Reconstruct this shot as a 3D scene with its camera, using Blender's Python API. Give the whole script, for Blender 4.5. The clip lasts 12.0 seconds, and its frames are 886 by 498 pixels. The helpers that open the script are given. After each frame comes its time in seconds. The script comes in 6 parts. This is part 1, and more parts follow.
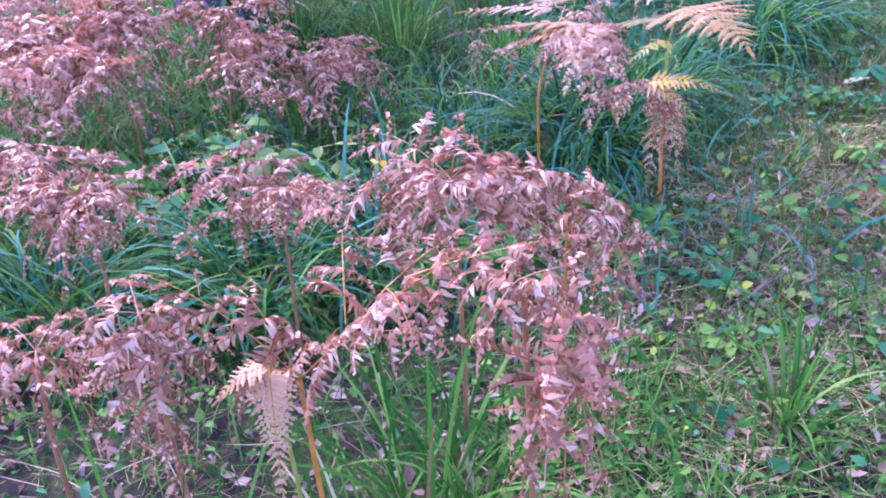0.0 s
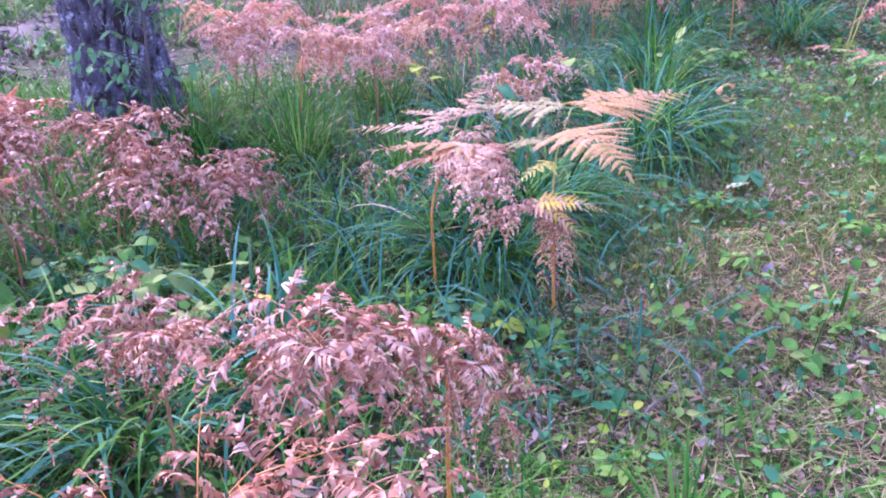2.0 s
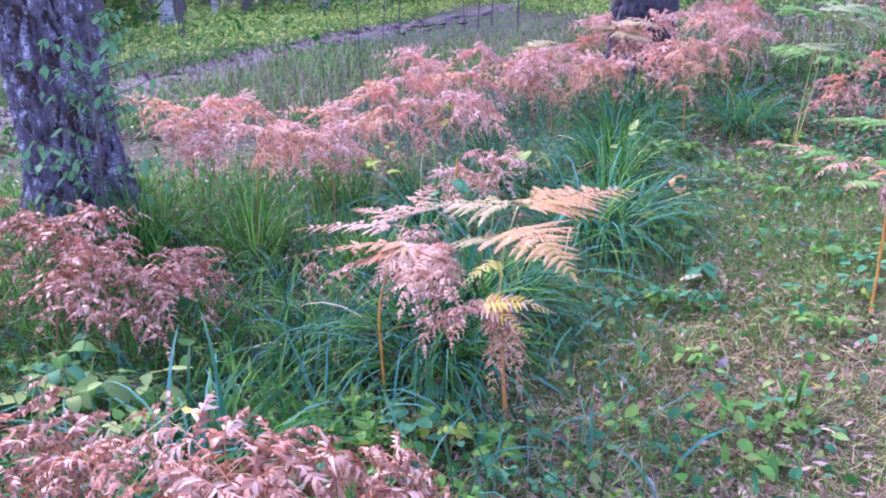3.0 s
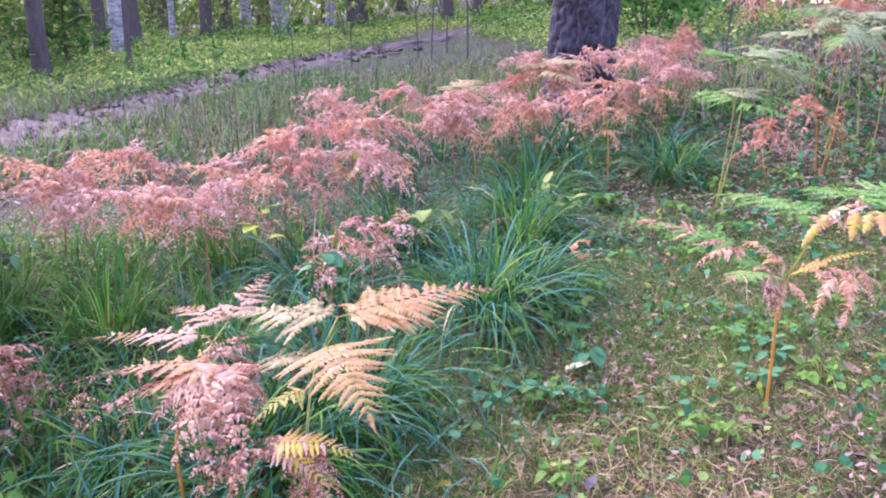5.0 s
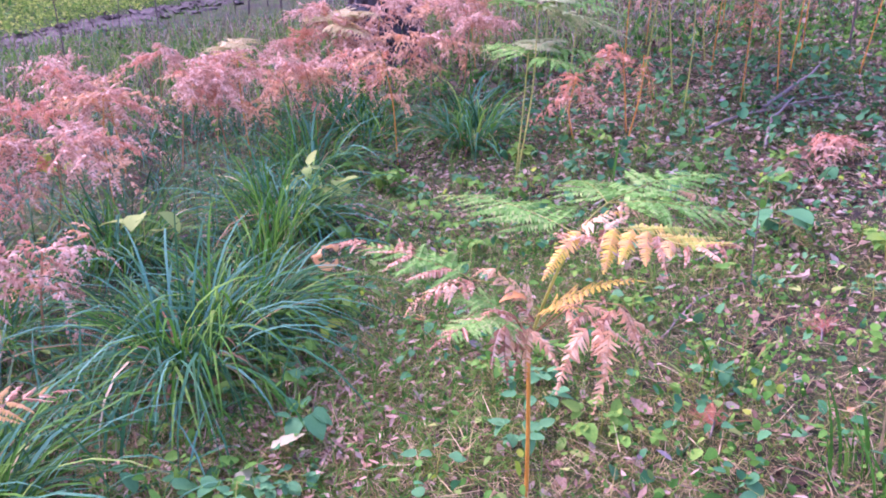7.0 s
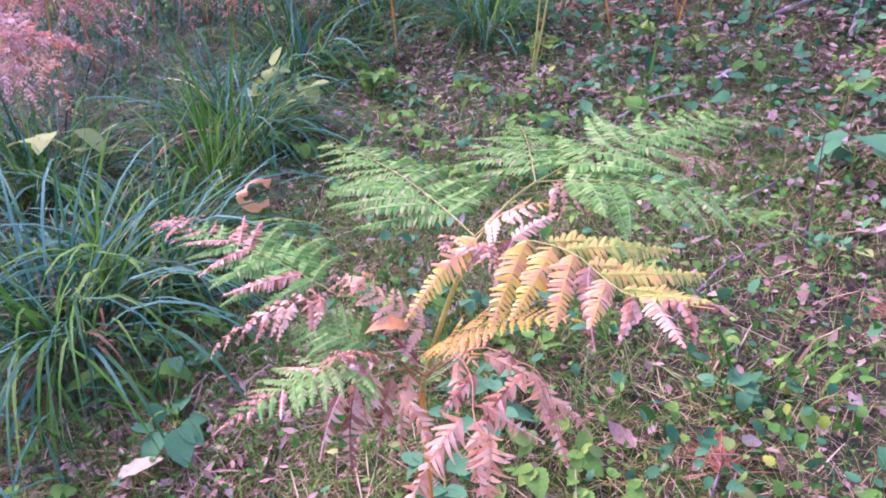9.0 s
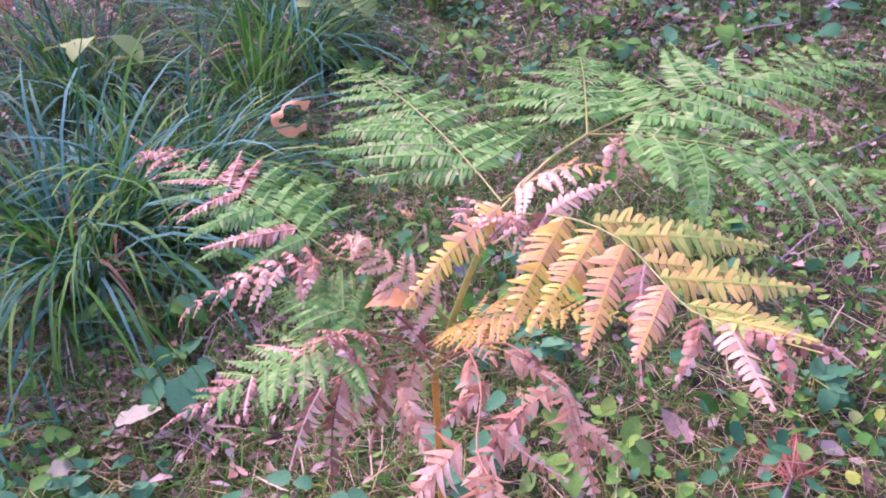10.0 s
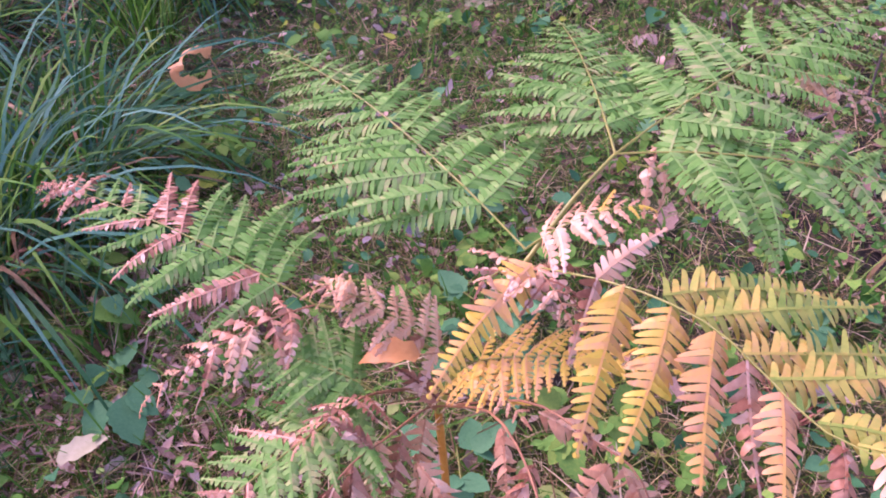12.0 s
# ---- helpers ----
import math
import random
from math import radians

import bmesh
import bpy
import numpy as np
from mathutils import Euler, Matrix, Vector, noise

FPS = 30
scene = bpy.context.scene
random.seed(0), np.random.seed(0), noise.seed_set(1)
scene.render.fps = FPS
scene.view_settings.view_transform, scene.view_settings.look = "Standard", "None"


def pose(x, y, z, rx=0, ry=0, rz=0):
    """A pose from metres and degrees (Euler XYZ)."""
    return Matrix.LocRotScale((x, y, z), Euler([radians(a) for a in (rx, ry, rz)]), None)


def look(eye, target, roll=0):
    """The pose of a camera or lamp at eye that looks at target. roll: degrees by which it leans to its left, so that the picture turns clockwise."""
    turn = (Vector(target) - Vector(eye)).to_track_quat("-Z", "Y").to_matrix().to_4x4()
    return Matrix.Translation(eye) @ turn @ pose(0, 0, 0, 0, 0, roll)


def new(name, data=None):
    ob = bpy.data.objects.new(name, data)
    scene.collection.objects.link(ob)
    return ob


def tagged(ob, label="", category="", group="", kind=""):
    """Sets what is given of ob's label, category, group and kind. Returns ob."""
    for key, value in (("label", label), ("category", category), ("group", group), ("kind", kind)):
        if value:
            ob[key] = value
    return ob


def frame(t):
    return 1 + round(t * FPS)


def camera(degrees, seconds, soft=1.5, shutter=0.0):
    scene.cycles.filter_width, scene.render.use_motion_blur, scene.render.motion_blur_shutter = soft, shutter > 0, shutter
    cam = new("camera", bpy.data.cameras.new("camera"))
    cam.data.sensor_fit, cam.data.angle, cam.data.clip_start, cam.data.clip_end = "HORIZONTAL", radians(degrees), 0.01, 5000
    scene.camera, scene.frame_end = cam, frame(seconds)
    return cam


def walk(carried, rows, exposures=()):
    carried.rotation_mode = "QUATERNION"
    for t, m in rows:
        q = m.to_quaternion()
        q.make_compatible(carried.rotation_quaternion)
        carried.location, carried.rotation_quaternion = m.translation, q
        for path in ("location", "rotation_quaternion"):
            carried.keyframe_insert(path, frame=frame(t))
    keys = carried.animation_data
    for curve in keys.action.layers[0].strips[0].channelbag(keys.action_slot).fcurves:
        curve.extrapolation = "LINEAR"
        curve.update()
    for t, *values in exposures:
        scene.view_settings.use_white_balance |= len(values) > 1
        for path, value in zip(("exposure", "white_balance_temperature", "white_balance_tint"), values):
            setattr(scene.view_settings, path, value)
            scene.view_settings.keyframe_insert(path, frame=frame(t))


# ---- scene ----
import itertools

cam = camera(58.0, 12.0, 1.9)
PATH = [
    (0, (0.017, 0.098, 1.017), (0.001, 1.823, 0.004), -0.6),
    (0.5, (0.033, 0.101, 1.031), (0.057, 1.838, 0.039), -0.0),
    (1, (0.043, 0.125, 1.051), (0.138, 1.874, 0.085), 0.6),
    (1.5, (0.071, 0.143, 1.076), (0.204, 1.914, 0.158), 0.8),
    (2, (0.086, 0.165, 1.104), (0.273, 1.971, 0.266), 0.9),
    (2.5, (0.123, 0.19, 1.123), (0.348, 2.043, 0.403), 0.7),
    (3, (0.161, 0.212, 1.133), (0.422, 2.087, 0.489), 0.9),
    (5, (0.604, 0.511, 1.264), (0.924, 2.391, 0.664), 0.9),
    (5.5, (0.745, 0.671, 1.254), (1.206, 2.519, 0.645), -0.5),
    (6, (0.914, 0.852, 1.248), (1.53, 2.648, 0.617), -1.1),
    (6.5, (1.124, 1.011, 1.237), (1.738, 2.794, 0.571), -0.9),
    (7, (1.272, 1.158, 1.215), (1.898, 2.921, 0.51), -0.0),
    (9, (1.767, 1.652, 1.144), (2.181, 3.347, 0.166), -1.8),
    (9.5, (1.817, 1.723, 1.11), (2.083, 3.393, 0.043), -1.7),
    (10, (1.861, 1.835, 1.077), (2.083, 3.465, -0.061), -1.4),
    (10.5, (1.912, 1.893, 1.081), (2.176, 3.458, -0.135), -0.5),
    (11, (1.939, 1.927, 1.088), (2.232, 3.444, -0.182), -0.8),
    (11.5, (1.887, 1.964, 1.111), (2.215, 3.429, -0.21), -1.0),
    (12, (1.817, 2.037, 1.114), (2.222, 3.439, -0.254), -2.6),
]
EXPOSURES = [(0, 2.32, 5270, 58), (1.5, 2.39, 5560, 62), (2.5, 2.38, 5480, 60), (3.2, 2.36, 5600, 55), (5, 2.36, 6120, 56), (6.5, 2.32, 6100, 66), (9.5, 2.02, 5980, 79), (11, 1.74, 6280, 82), (12, 1.65, 6450, 78)]
walk(cam, [(t, look(eye, target, roll)) for t, eye, target, roll in PATH], EXPOSURES)

# ---- light ----
world = bpy.data.worlds.new("world")
world.use_nodes = True
scene.world = world
sky = world.node_tree.nodes.new("ShaderNodeTexSky")
sky.sky_type, sky.sun_disc = "NISHITA", False
sky.sun_elevation, sky.sun_rotation = radians(38), radians(-35)
sky_out = world.node_tree.nodes["Background"]
sky_out.inputs["Strength"].default_value = 0.15
world.node_tree.links.new(sky.outputs["Color"], sky_out.inputs["Color"])
sun = new("sun", bpy.data.lights.new("sun", "SUN"))
sun.data.energy, sun.data.angle, sun.data.color = 2.0, radians(30), (1.0, 0.94, 0.88)
sun.matrix_world = look((-12, 17, 16), (0, 0, 0))

# ---- materials ----


def nodes_of(name):
    m = bpy.data.materials.new(name)
    m.use_nodes = True
    return m, m.node_tree, m.node_tree.nodes["Principled BSDF"]


def ramp_node(tree, stops, fac):
    r = tree.nodes.new("ShaderNodeValToRGB")
    while len(r.color_ramp.elements) < len(stops):
        r.color_ramp.elements.new(0.5)
    for e, (p, c) in zip(r.color_ramp.elements, stops):
        e.position, e.color = p, (*c, 1)
    tree.links.new(fac, r.inputs["Fac"])
    return r.outputs["Color"]


def noise_node(tree, scale, detail=4.0, rough=0.6, stretch=None):
    n = tree.nodes.new("ShaderNodeTexNoise")
    n.inputs["Scale"].default_value, n.inputs["Detail"].default_value, n.inputs["Roughness"].default_value = scale, detail, rough
    geo = tree.nodes.new("ShaderNodeNewGeometry")
    if stretch:
        mp = tree.nodes.new("ShaderNodeMapping")
        mp.inputs["Scale"].default_value = stretch
        tree.links.new(geo.outputs["Position"], mp.inputs["Vector"])
        tree.links.new(mp.outputs["Vector"], n.inputs["Vector"])
    else:
        tree.links.new(geo.outputs["Position"], n.inputs["Vector"])
    return n.outputs["Fac"]


def mix_value(tree, a, b, f):
    """a + (b - a) * f for two value sockets."""
    n = tree.nodes.new("ShaderNodeMix")
    n.data_type = "FLOAT"
    n.inputs[0].default_value = f
    tree.links.new(a, n.inputs[2])
    tree.links.new(b, n.inputs[3])
    return n.outputs[0]


def mix_colour(tree, fac, a, b):
    n = tree.nodes.new("ShaderNodeMix")
    n.data_type = "RGBA"
    for sock, v in ((n.inputs[0], fac), (n.inputs[6], a), (n.inputs[7], b)):
        if isinstance(v, (int, float)):
            sock.default_value = v
        elif isinstance(v, tuple):
            sock.default_value = (*v, 1)
        else:
            tree.links.new(v, sock)
    return n.outputs[2]


def bump_to(tree, bsdf, height, strength, distance):
    b = tree.nodes.new("ShaderNodeBump")
    b.inputs["Strength"].default_value, b.inputs["Distance"].default_value = strength, distance
    tree.links.new(height, b.inputs["Height"])
    tree.links.new(b.outputs["Normal"], bsdf.inputs["Normal"])


def leaf_material(name, stops, patch=6.0, share=0.55, rough=0.45, thin=0.3, grain=220.0, gloss=0.25):
    """Thin leaf tissue: colour by piece and by patches, a little light coming through."""
    m, tree, bsdf = nodes_of(name)
    geo = tree.nodes.new("ShaderNodeNewGeometry")
    fac = mix_value(tree, geo.outputs["Random Per Island"], noise_node(tree, patch, 3), share)
    fine = noise_node(tree, grain, 2)
    col = ramp_node(tree, stops, mix_value(tree, fac, fine, 0.22))
    tree.links.new(col, bsdf.inputs["Base Color"])
    bsdf.inputs["Roughness"].default_value, bsdf.inputs["Specular IOR Level"].default_value = rough, gloss
    bump_to(tree, bsdf, fine, 0.35, 0.002)
    tr = tree.nodes.new("ShaderNodeBsdfTranslucent")
    tree.links.new(col, tr.inputs["Color"])
    mx = tree.nodes.new("ShaderNodeMixShader")
    mx.inputs[0].default_value = thin
    tree.links.new(bsdf.outputs[0], mx.inputs[1])
    tree.links.new(tr.outputs[0], mx.inputs[2])
    tree.links.new(mx.outputs[0], tree.nodes["Material Output"].inputs["Surface"])
    return m


def solid_material(name, stops, scale=30.0, rough=0.7, bump=0.4, dist=0.004, stretch=None):
    m, tree, bsdf = nodes_of(name)
    big, fine = noise_node(tree, scale, 5, 0.65, stretch), noise_node(tree, scale * 7, 3)
    f = mix_value(tree, big, fine, 0.35)
    tree.links.new(ramp_node(tree, stops, f), bsdf.inputs["Base Color"])
    bsdf.inputs["Roughness"].default_value = rough
    bump_to(tree, bsdf, f, bump, dist)
    return m


DEAD = leaf_material("dead_fern_tissue", [(0.24, (0.17, 0.06, 0.03)), (0.42, (0.38, 0.165, 0.09)), (0.56, (0.54, 0.275, 0.16)), (0.68, (0.66, 0.39, 0.25)), (0.82, (0.82, 0.61, 0.47))], patch=9, share=0.35, rough=0.45, thin=0.22, gloss=0.3)
TAN = leaf_material("tan_fern_tissue", [(0.25, (0.52, 0.29, 0.15)), (0.5, (0.64, 0.37, 0.18)), (0.8, (0.72, 0.47, 0.28))], patch=12, share=0.6, rough=0.5)
RUST = leaf_material("rusty_fern_tissue", [(0.25, (0.36, 0.13, 0.07)), (0.5, (0.62, 0.28, 0.18)), (0.75, (0.78, 0.48, 0.36))], patch=14, share=0.75, rough=0.55, thin=0.3, gloss=0.2)
SALMON = leaf_material("salmon_fern_tissue", [(0.24, (0.28, 0.125, 0.08)), (0.44, (0.55, 0.30, 0.21)), (0.62, (0.71, 0.46, 0.35)), (0.8, (0.86, 0.65, 0.54))], patch=7, share=0.5, rough=0.55, thin=0.25, gloss=0.25)
WITHERED = leaf_material("bleached_fern_tissue", [(0.26, (0.40, 0.165, 0.08)), (0.46, (0.66, 0.36, 0.2)), (0.66, (0.79, 0.5, 0.31)), (0.8, (0.86, 0.65, 0.47))], patch=14, share=0.5, rough=0.5, thin=0.3, gloss=0.22)
PEACH = leaf_material("peach_fern_tissue", [(0.25, (0.54, 0.25, 0.15)), (0.45, (0.74, 0.43, 0.24)), (0.6, (0.82, 0.54, 0.34)), (0.8, (0.82, 0.58, 0.5))], patch=12, share=0.6, rough=0.45)
YELLOW = leaf_material("yellow_fern_tissue", [(0.2, (0.29, 0.35, 0.045)), (0.38, (0.70, 0.53, 0.075)), (0.52, (0.82, 0.53, 0.11)), (0.66, (0.78, 0.43, 0.18)), (0.82, (0.74, 0.46, 0.36))], patch=13, share=0.7, rough=0.42)
GOLD = leaf_material("golden_fern_tissue", [(0.25, (0.82, 0.52, 0.11)), (0.45, (0.82, 0.46, 0.15)), (0.6, (0.78, 0.40, 0.2)), (0.8, (0.76, 0.46, 0.31))], patch=14, share=0.7, rough=0.42)
YELLOW_GREEN = leaf_material("yellow_green_fern_tissue", [(0.3, (0.2, 0.34, 0.06)), (0.48, (0.4, 0.44, 0.09)), (0.62, (0.66, 0.46, 0.11)), (0.8, (0.72, 0.42, 0.22))], patch=16, share=0.7, rough=0.42)
FADED = leaf_material("faded_green_fern_tissue", [(0.25, (0.16, 0.28, 0.1)), (0.48, (0.3, 0.4, 0.18)), (0.66, (0.48, 0.48, 0.26)), (0.8, (0.66, 0.42, 0.3))], patch=7, share=0.6, rough=0.55, gloss=0.15)
PALE_STRAW = leaf_material("pale_green_straw_tissue", [(0.25, (0.3, 0.32, 0.09)), (0.5, (0.5, 0.42, 0.18)), (0.75, (0.64, 0.46, 0.28))], patch=9, share=0.6, rough=0.45)
STRAW = leaf_material("straw_fern_tissue", [(0.25, (0.418, 0.285, 0.065)), (0.45, (0.589, 0.350, 0.103)), (0.6, (0.646, 0.368, 0.172)), (0.8, (0.589, 0.304, 0.198))], patch=8, share=0.65, rough=0.45)
GREEN = leaf_material("green_fern_tissue", [(0.22, (0.07, 0.24, 0.041)), (0.46, (0.145, 0.365, 0.085)), (0.62, (0.25, 0.45, 0.137)), (0.74, (0.48, 0.46, 0.21)), (0.86, (0.67, 0.44, 0.29))], patch=14, share=0.6, rough=0.6, gloss=0.05)
STEM_ORANGE = solid_material("orange_stem", [(0.3, (0.30, 0.10, 0.015)), (0.55, (0.55, 0.22, 0.03)), (0.75, (0.56, 0.31, 0.06))], 25, 0.4)
STEM_GREEN = solid_material("green_stem", [(0.3, (0.16, 0.2, 0.04)), (0.55, (0.32, 0.32, 0.06)), (0.8, (0.5, 0.4, 0.09))], 25, 0.4)
STEM_BROWN = solid_material("brown_stem", [(0.3, (0.16, 0.06, 0.03)), (0.6, (0.40, 0.18, 0.08)), (0.8, (0.52, 0.31, 0.2))], 25, 0.55)
GRASS_BLUE = leaf_material("blue_green_grass", [(0.2, (0.006, 0.05, 0.016)), (0.42, (0.022, 0.135, 0.05)), (0.62, (0.045, 0.21, 0.125)), (0.8, (0.10, 0.30, 0.225)), (0.95, (0.24, 0.36, 0.13))], patch=3, share=0.25, rough=0.6, thin=0.25, gloss=0.08)
GRASS_FRESH = leaf_material("fresh_grass", [(0.2, (0.016, 0.10, 0.012)), (0.48, (0.055, 0.215, 0.028)), (0.7, (0.14, 0.32, 0.055)), (0.92, (0.42, 0.40, 0.17))], patch=2, share=0.35, rough=0.5, thin=0.3, gloss=0.06)
HERB = leaf_material("herb_leaves", [(0.22, (0.014, 0.085, 0.015)), (0.45, (0.042, 0.18, 0.033)), (0.65, (0.105, 0.28, 0.055)), (0.85, (0.27, 0.40, 0.075))], patch=2.5, share=0.35, rough=0.5, thin=0.25, gloss=0.05)
HERB_FRESH = leaf_material("small_herb_leaves", [(0.22, (0.02, 0.11, 0.015)), (0.45, (0.06, 0.22, 0.035)), (0.65, (0.13, 0.33, 0.06)), (0.85, (0.3, 0.42, 0.09))], patch=5, share=0.35, rough=0.5, thin=0.3, gloss=0.06)
HERB_TEAL = leaf_material("bluish_herb_leaves", [(0.2, (0.022, 0.13, 0.05)), (0.55, (0.042, 0.195, 0.082)), (0.85, (0.11, 0.30, 0.13))], patch=3, share=0.35, rough=0.6, thin=0.2, gloss=0.08)
HERB_ROWAN = leaf_material("rowan_leaves", [(0.2, (0.05, 0.17, 0.07)), (0.5, (0.10, 0.27, 0.11)), (0.8, (0.22, 0.38, 0.14)), (0.93, (0.6, 0.3, 0.1))], patch=4, share=0.4, rough=0.55, thin=0.3, gloss=0.1)
HERB_LIME = leaf_material("lime_leaves", [(0.2, (0.14, 0.28, 0.03)), (0.5, (0.28, 0.42, 0.05)), (0.85, (0.46, 0.52, 0.1))], patch=4, share=0.4, rough=0.45, thin=0.35, gloss=0.06)
HERB_PALE = leaf_material("pale_leaves", [(0.2, (0.10, 0.22, 0.05)), (0.5, (0.2, 0.335, 0.085)), (0.85, (0.42, 0.46, 0.15))], patch=4, share=0.4, rough=0.6, thin=0.25, gloss=0.08)
LITTER = leaf_material("dead_leaf_litter", [(0.2, (0.07, 0.04, 0.032)), (0.42, (0.19, 0.115, 0.085)), (0.58, (0.36, 0.235, 0.18)), (0.75, (0.46, 0.36, 0.32)), (0.92, (0.52, 0.34, 0.15))], patch=3, share=0.2, rough=0.55, thin=0.12, gloss=0.08)
NEEDLE = leaf_material("pine_needles", [(0.25, (0.12, 0.07, 0.035)), (0.5, (0.35, 0.23, 0.12)), (0.8, (0.67, 0.54, 0.34))], patch=3, share=0.2, rough=0.5, thin=0.1, gloss=0.06)
MOSS = leaf_material("moss_sprigs", [(0.22, (0.025, 0.075, 0.01)), (0.48, (0.10, 0.195, 0.026)), (0.85, (0.36, 0.42, 0.075))], patch=4, share=0.4, rough=0.7, thin=0.25, gloss=0.03)
RED_NEEDLE = leaf_material("red_pine_needles", [(0.2, (0.28, 0.08, 0.05)), (0.8, (0.55, 0.22, 0.14))], patch=9, share=0.3, rough=0.5, thin=0.1)
CREAM_LEAF = leaf_material("cream_leaf", [(0.2, (0.28, 0.28, 0.14)), (0.5, (0.44, 0.43, 0.26)), (0.8, (0.58, 0.55, 0.4))], patch=20, share=0.6, rough=0.5, thin=0.2, gloss=0.12)
MAUVE_LEAF = leaf_material("mauve_dead_leaf", [(0.25, (0.10, 0.07, 0.08)), (0.5, (0.21, 0.165, 0.185)), (0.75, (0.36, 0.31, 0.34))], patch=12, share=0.4, rough=0.5, thin=0.12, gloss=0.12)
TAN_LEAF = leaf_material("tan_dead_leaf", [(0.25, (0.34, 0.18, 0.12)), (0.5, (0.56, 0.34, 0.25)), (0.8, (0.72, 0.52, 0.42))], patch=12, share=0.4, rough=0.5, thin=0.15, gloss=0.12)
YELLOW_LEAF = leaf_material("yellow_leaf", [(0.2, (0.62, 0.42, 0.03)), (0.8, (0.85, 0.6, 0.08))], patch=30, share=0.6, rough=0.45, thin=0.35)
ORANGE_LEAF = leaf_material("orange_leaf", [(0.2, (0.5, 0.19, 0.06)), (0.6, (0.68, 0.33, 0.12)), (0.85, (0.75, 0.42, 0.25))], patch=25, share=0.6, rough=0.45, thin=0.25)
TWIG = solid_material("weathered_twig", [(0.3, (0.12, 0.09, 0.085)), (0.6, (0.27, 0.21, 0.2)), (0.8, (0.42, 0.37, 0.36))], 40, 0.8)
PALE_WOOD = solid_material("pale_wood", [(0.3, (0.4, 0.33, 0.28)), (0.7, (0.62, 0.56, 0.5))], 30, 0.7)
FURROW = solid_material("furrow_bark", [(0.3, (0.02, 0.014, 0.014)), (0.7, (0.075, 0.045, 0.04))], 30, 0.95)
BARK = solid_material("pine_bark", [(0.36, (0.02, 0.016, 0.02)), (0.45, (0.07, 0.056, 0.072)), (0.53, (0.12, 0.10, 0.128)), (0.575, (0.25, 0.25, 0.29)), (0.66, (0.55, 0.58, 0.6))], 20, 0.85, 0.9, 0.012, (1, 1, 0.5))
BARK_FURROWED = solid_material("dark_furrowed_bark", [(0.34, (0.016, 0.014, 0.018)), (0.48, (0.05, 0.044, 0.055)), (0.6, (0.095, 0.086, 0.105)), (0.76, (0.19, 0.18, 0.21))], 20, 0.85, 0.9, 0.012, (1, 1, 0.4))
BARK_DARK = solid_material("dark_bark", [(0.3, (0.05, 0.04, 0.038)), (0.6, (0.12, 0.09, 0.08)), (0.8, (0.22, 0.17, 0.15))], 9, 0.9, 0.8, 0.02, (1, 1, 0.3))
BARK_BIRCH = solid_material("birch_bark", [(0.32, (0.05, 0.045, 0.042)), (0.45, (0.22, 0.2, 0.19)), (0.6, (0.5, 0.48, 0.46)), (0.8, (0.66, 0.64, 0.62))], 5, 0.6, 0.4, 0.01, (1, 1, 3))
CROWN = leaf_material("crown_leaves", [(0.2, (0.05, 0.12, 0.03)), (0.5, (0.12, 0.23, 0.05)), (0.85, (0.32, 0.38, 0.09))], patch=0.8, share=0.4, rough=0.6, thin=0.45, gloss=0.05)
# sunlight on the far growth is put into this bright patchy leaf colour
SUNLIT_HERB = leaf_material("sunlight_tinted_leaves", [(0.3, (0.06, 0.15, 0.035)), (0.48, (0.2, 0.36, 0.07)), (0.6, (0.42, 0.52, 0.12)), (0.74, (0.74, 0.7, 0.26))], patch=0.3, share=0.6, rough=0.6, thin=0.4, gloss=0.05)


def ground_material():
    """Forest soil under moss, litter and needles, its colours darkened for shade between leaves."""
    m, tree, bsdf = nodes_of("forest_floor")
    fine, mid, big = noise_node(tree, 70, 6, 0.7), noise_node(tree, 13, 5, 0.65), noise_node(tree, 1.6, 4, 0.6)
    # soil and moss tones include the shade of the gaps under the leaves
    soil = ramp_node(tree, [(0.3, (0.008, 0.006, 0.005)), (0.5, (0.022, 0.015, 0.012)), (0.68, (0.075, 0.052, 0.042))], mix_value(tree, fine, mid, 0.5))
    moss = ramp_node(tree, [(0.3, (0.012, 0.024, 0.004)), (0.52, (0.042, 0.068, 0.010)), (0.72, (0.13, 0.16, 0.028))], fine)
    where = ramp_node(tree, [(0.43, (0, 0, 0)), (0.54, (1, 1, 1))], mix_value(tree, big, mid, 0.5))
    tree.links.new(mix_colour(tree, where, soil, moss), bsdf.inputs["Base Color"])
    bsdf.inputs["Roughness"].default_value = 0.9
    bump_to(tree, bsdf, mix_value(tree, fine, mid, 0.5), 1.0, 0.03)
    return m


GROUND = ground_material()
SOIL = solid_material("trodden_soil", [(0.36, (0.025, 0.018, 0.017)), (0.5, (0.075, 0.055, 0.054)), (0.66, (0.165, 0.13, 0.13))], 2.5, 0.9, 0.8, 0.03)

# ---- mesh helpers ----


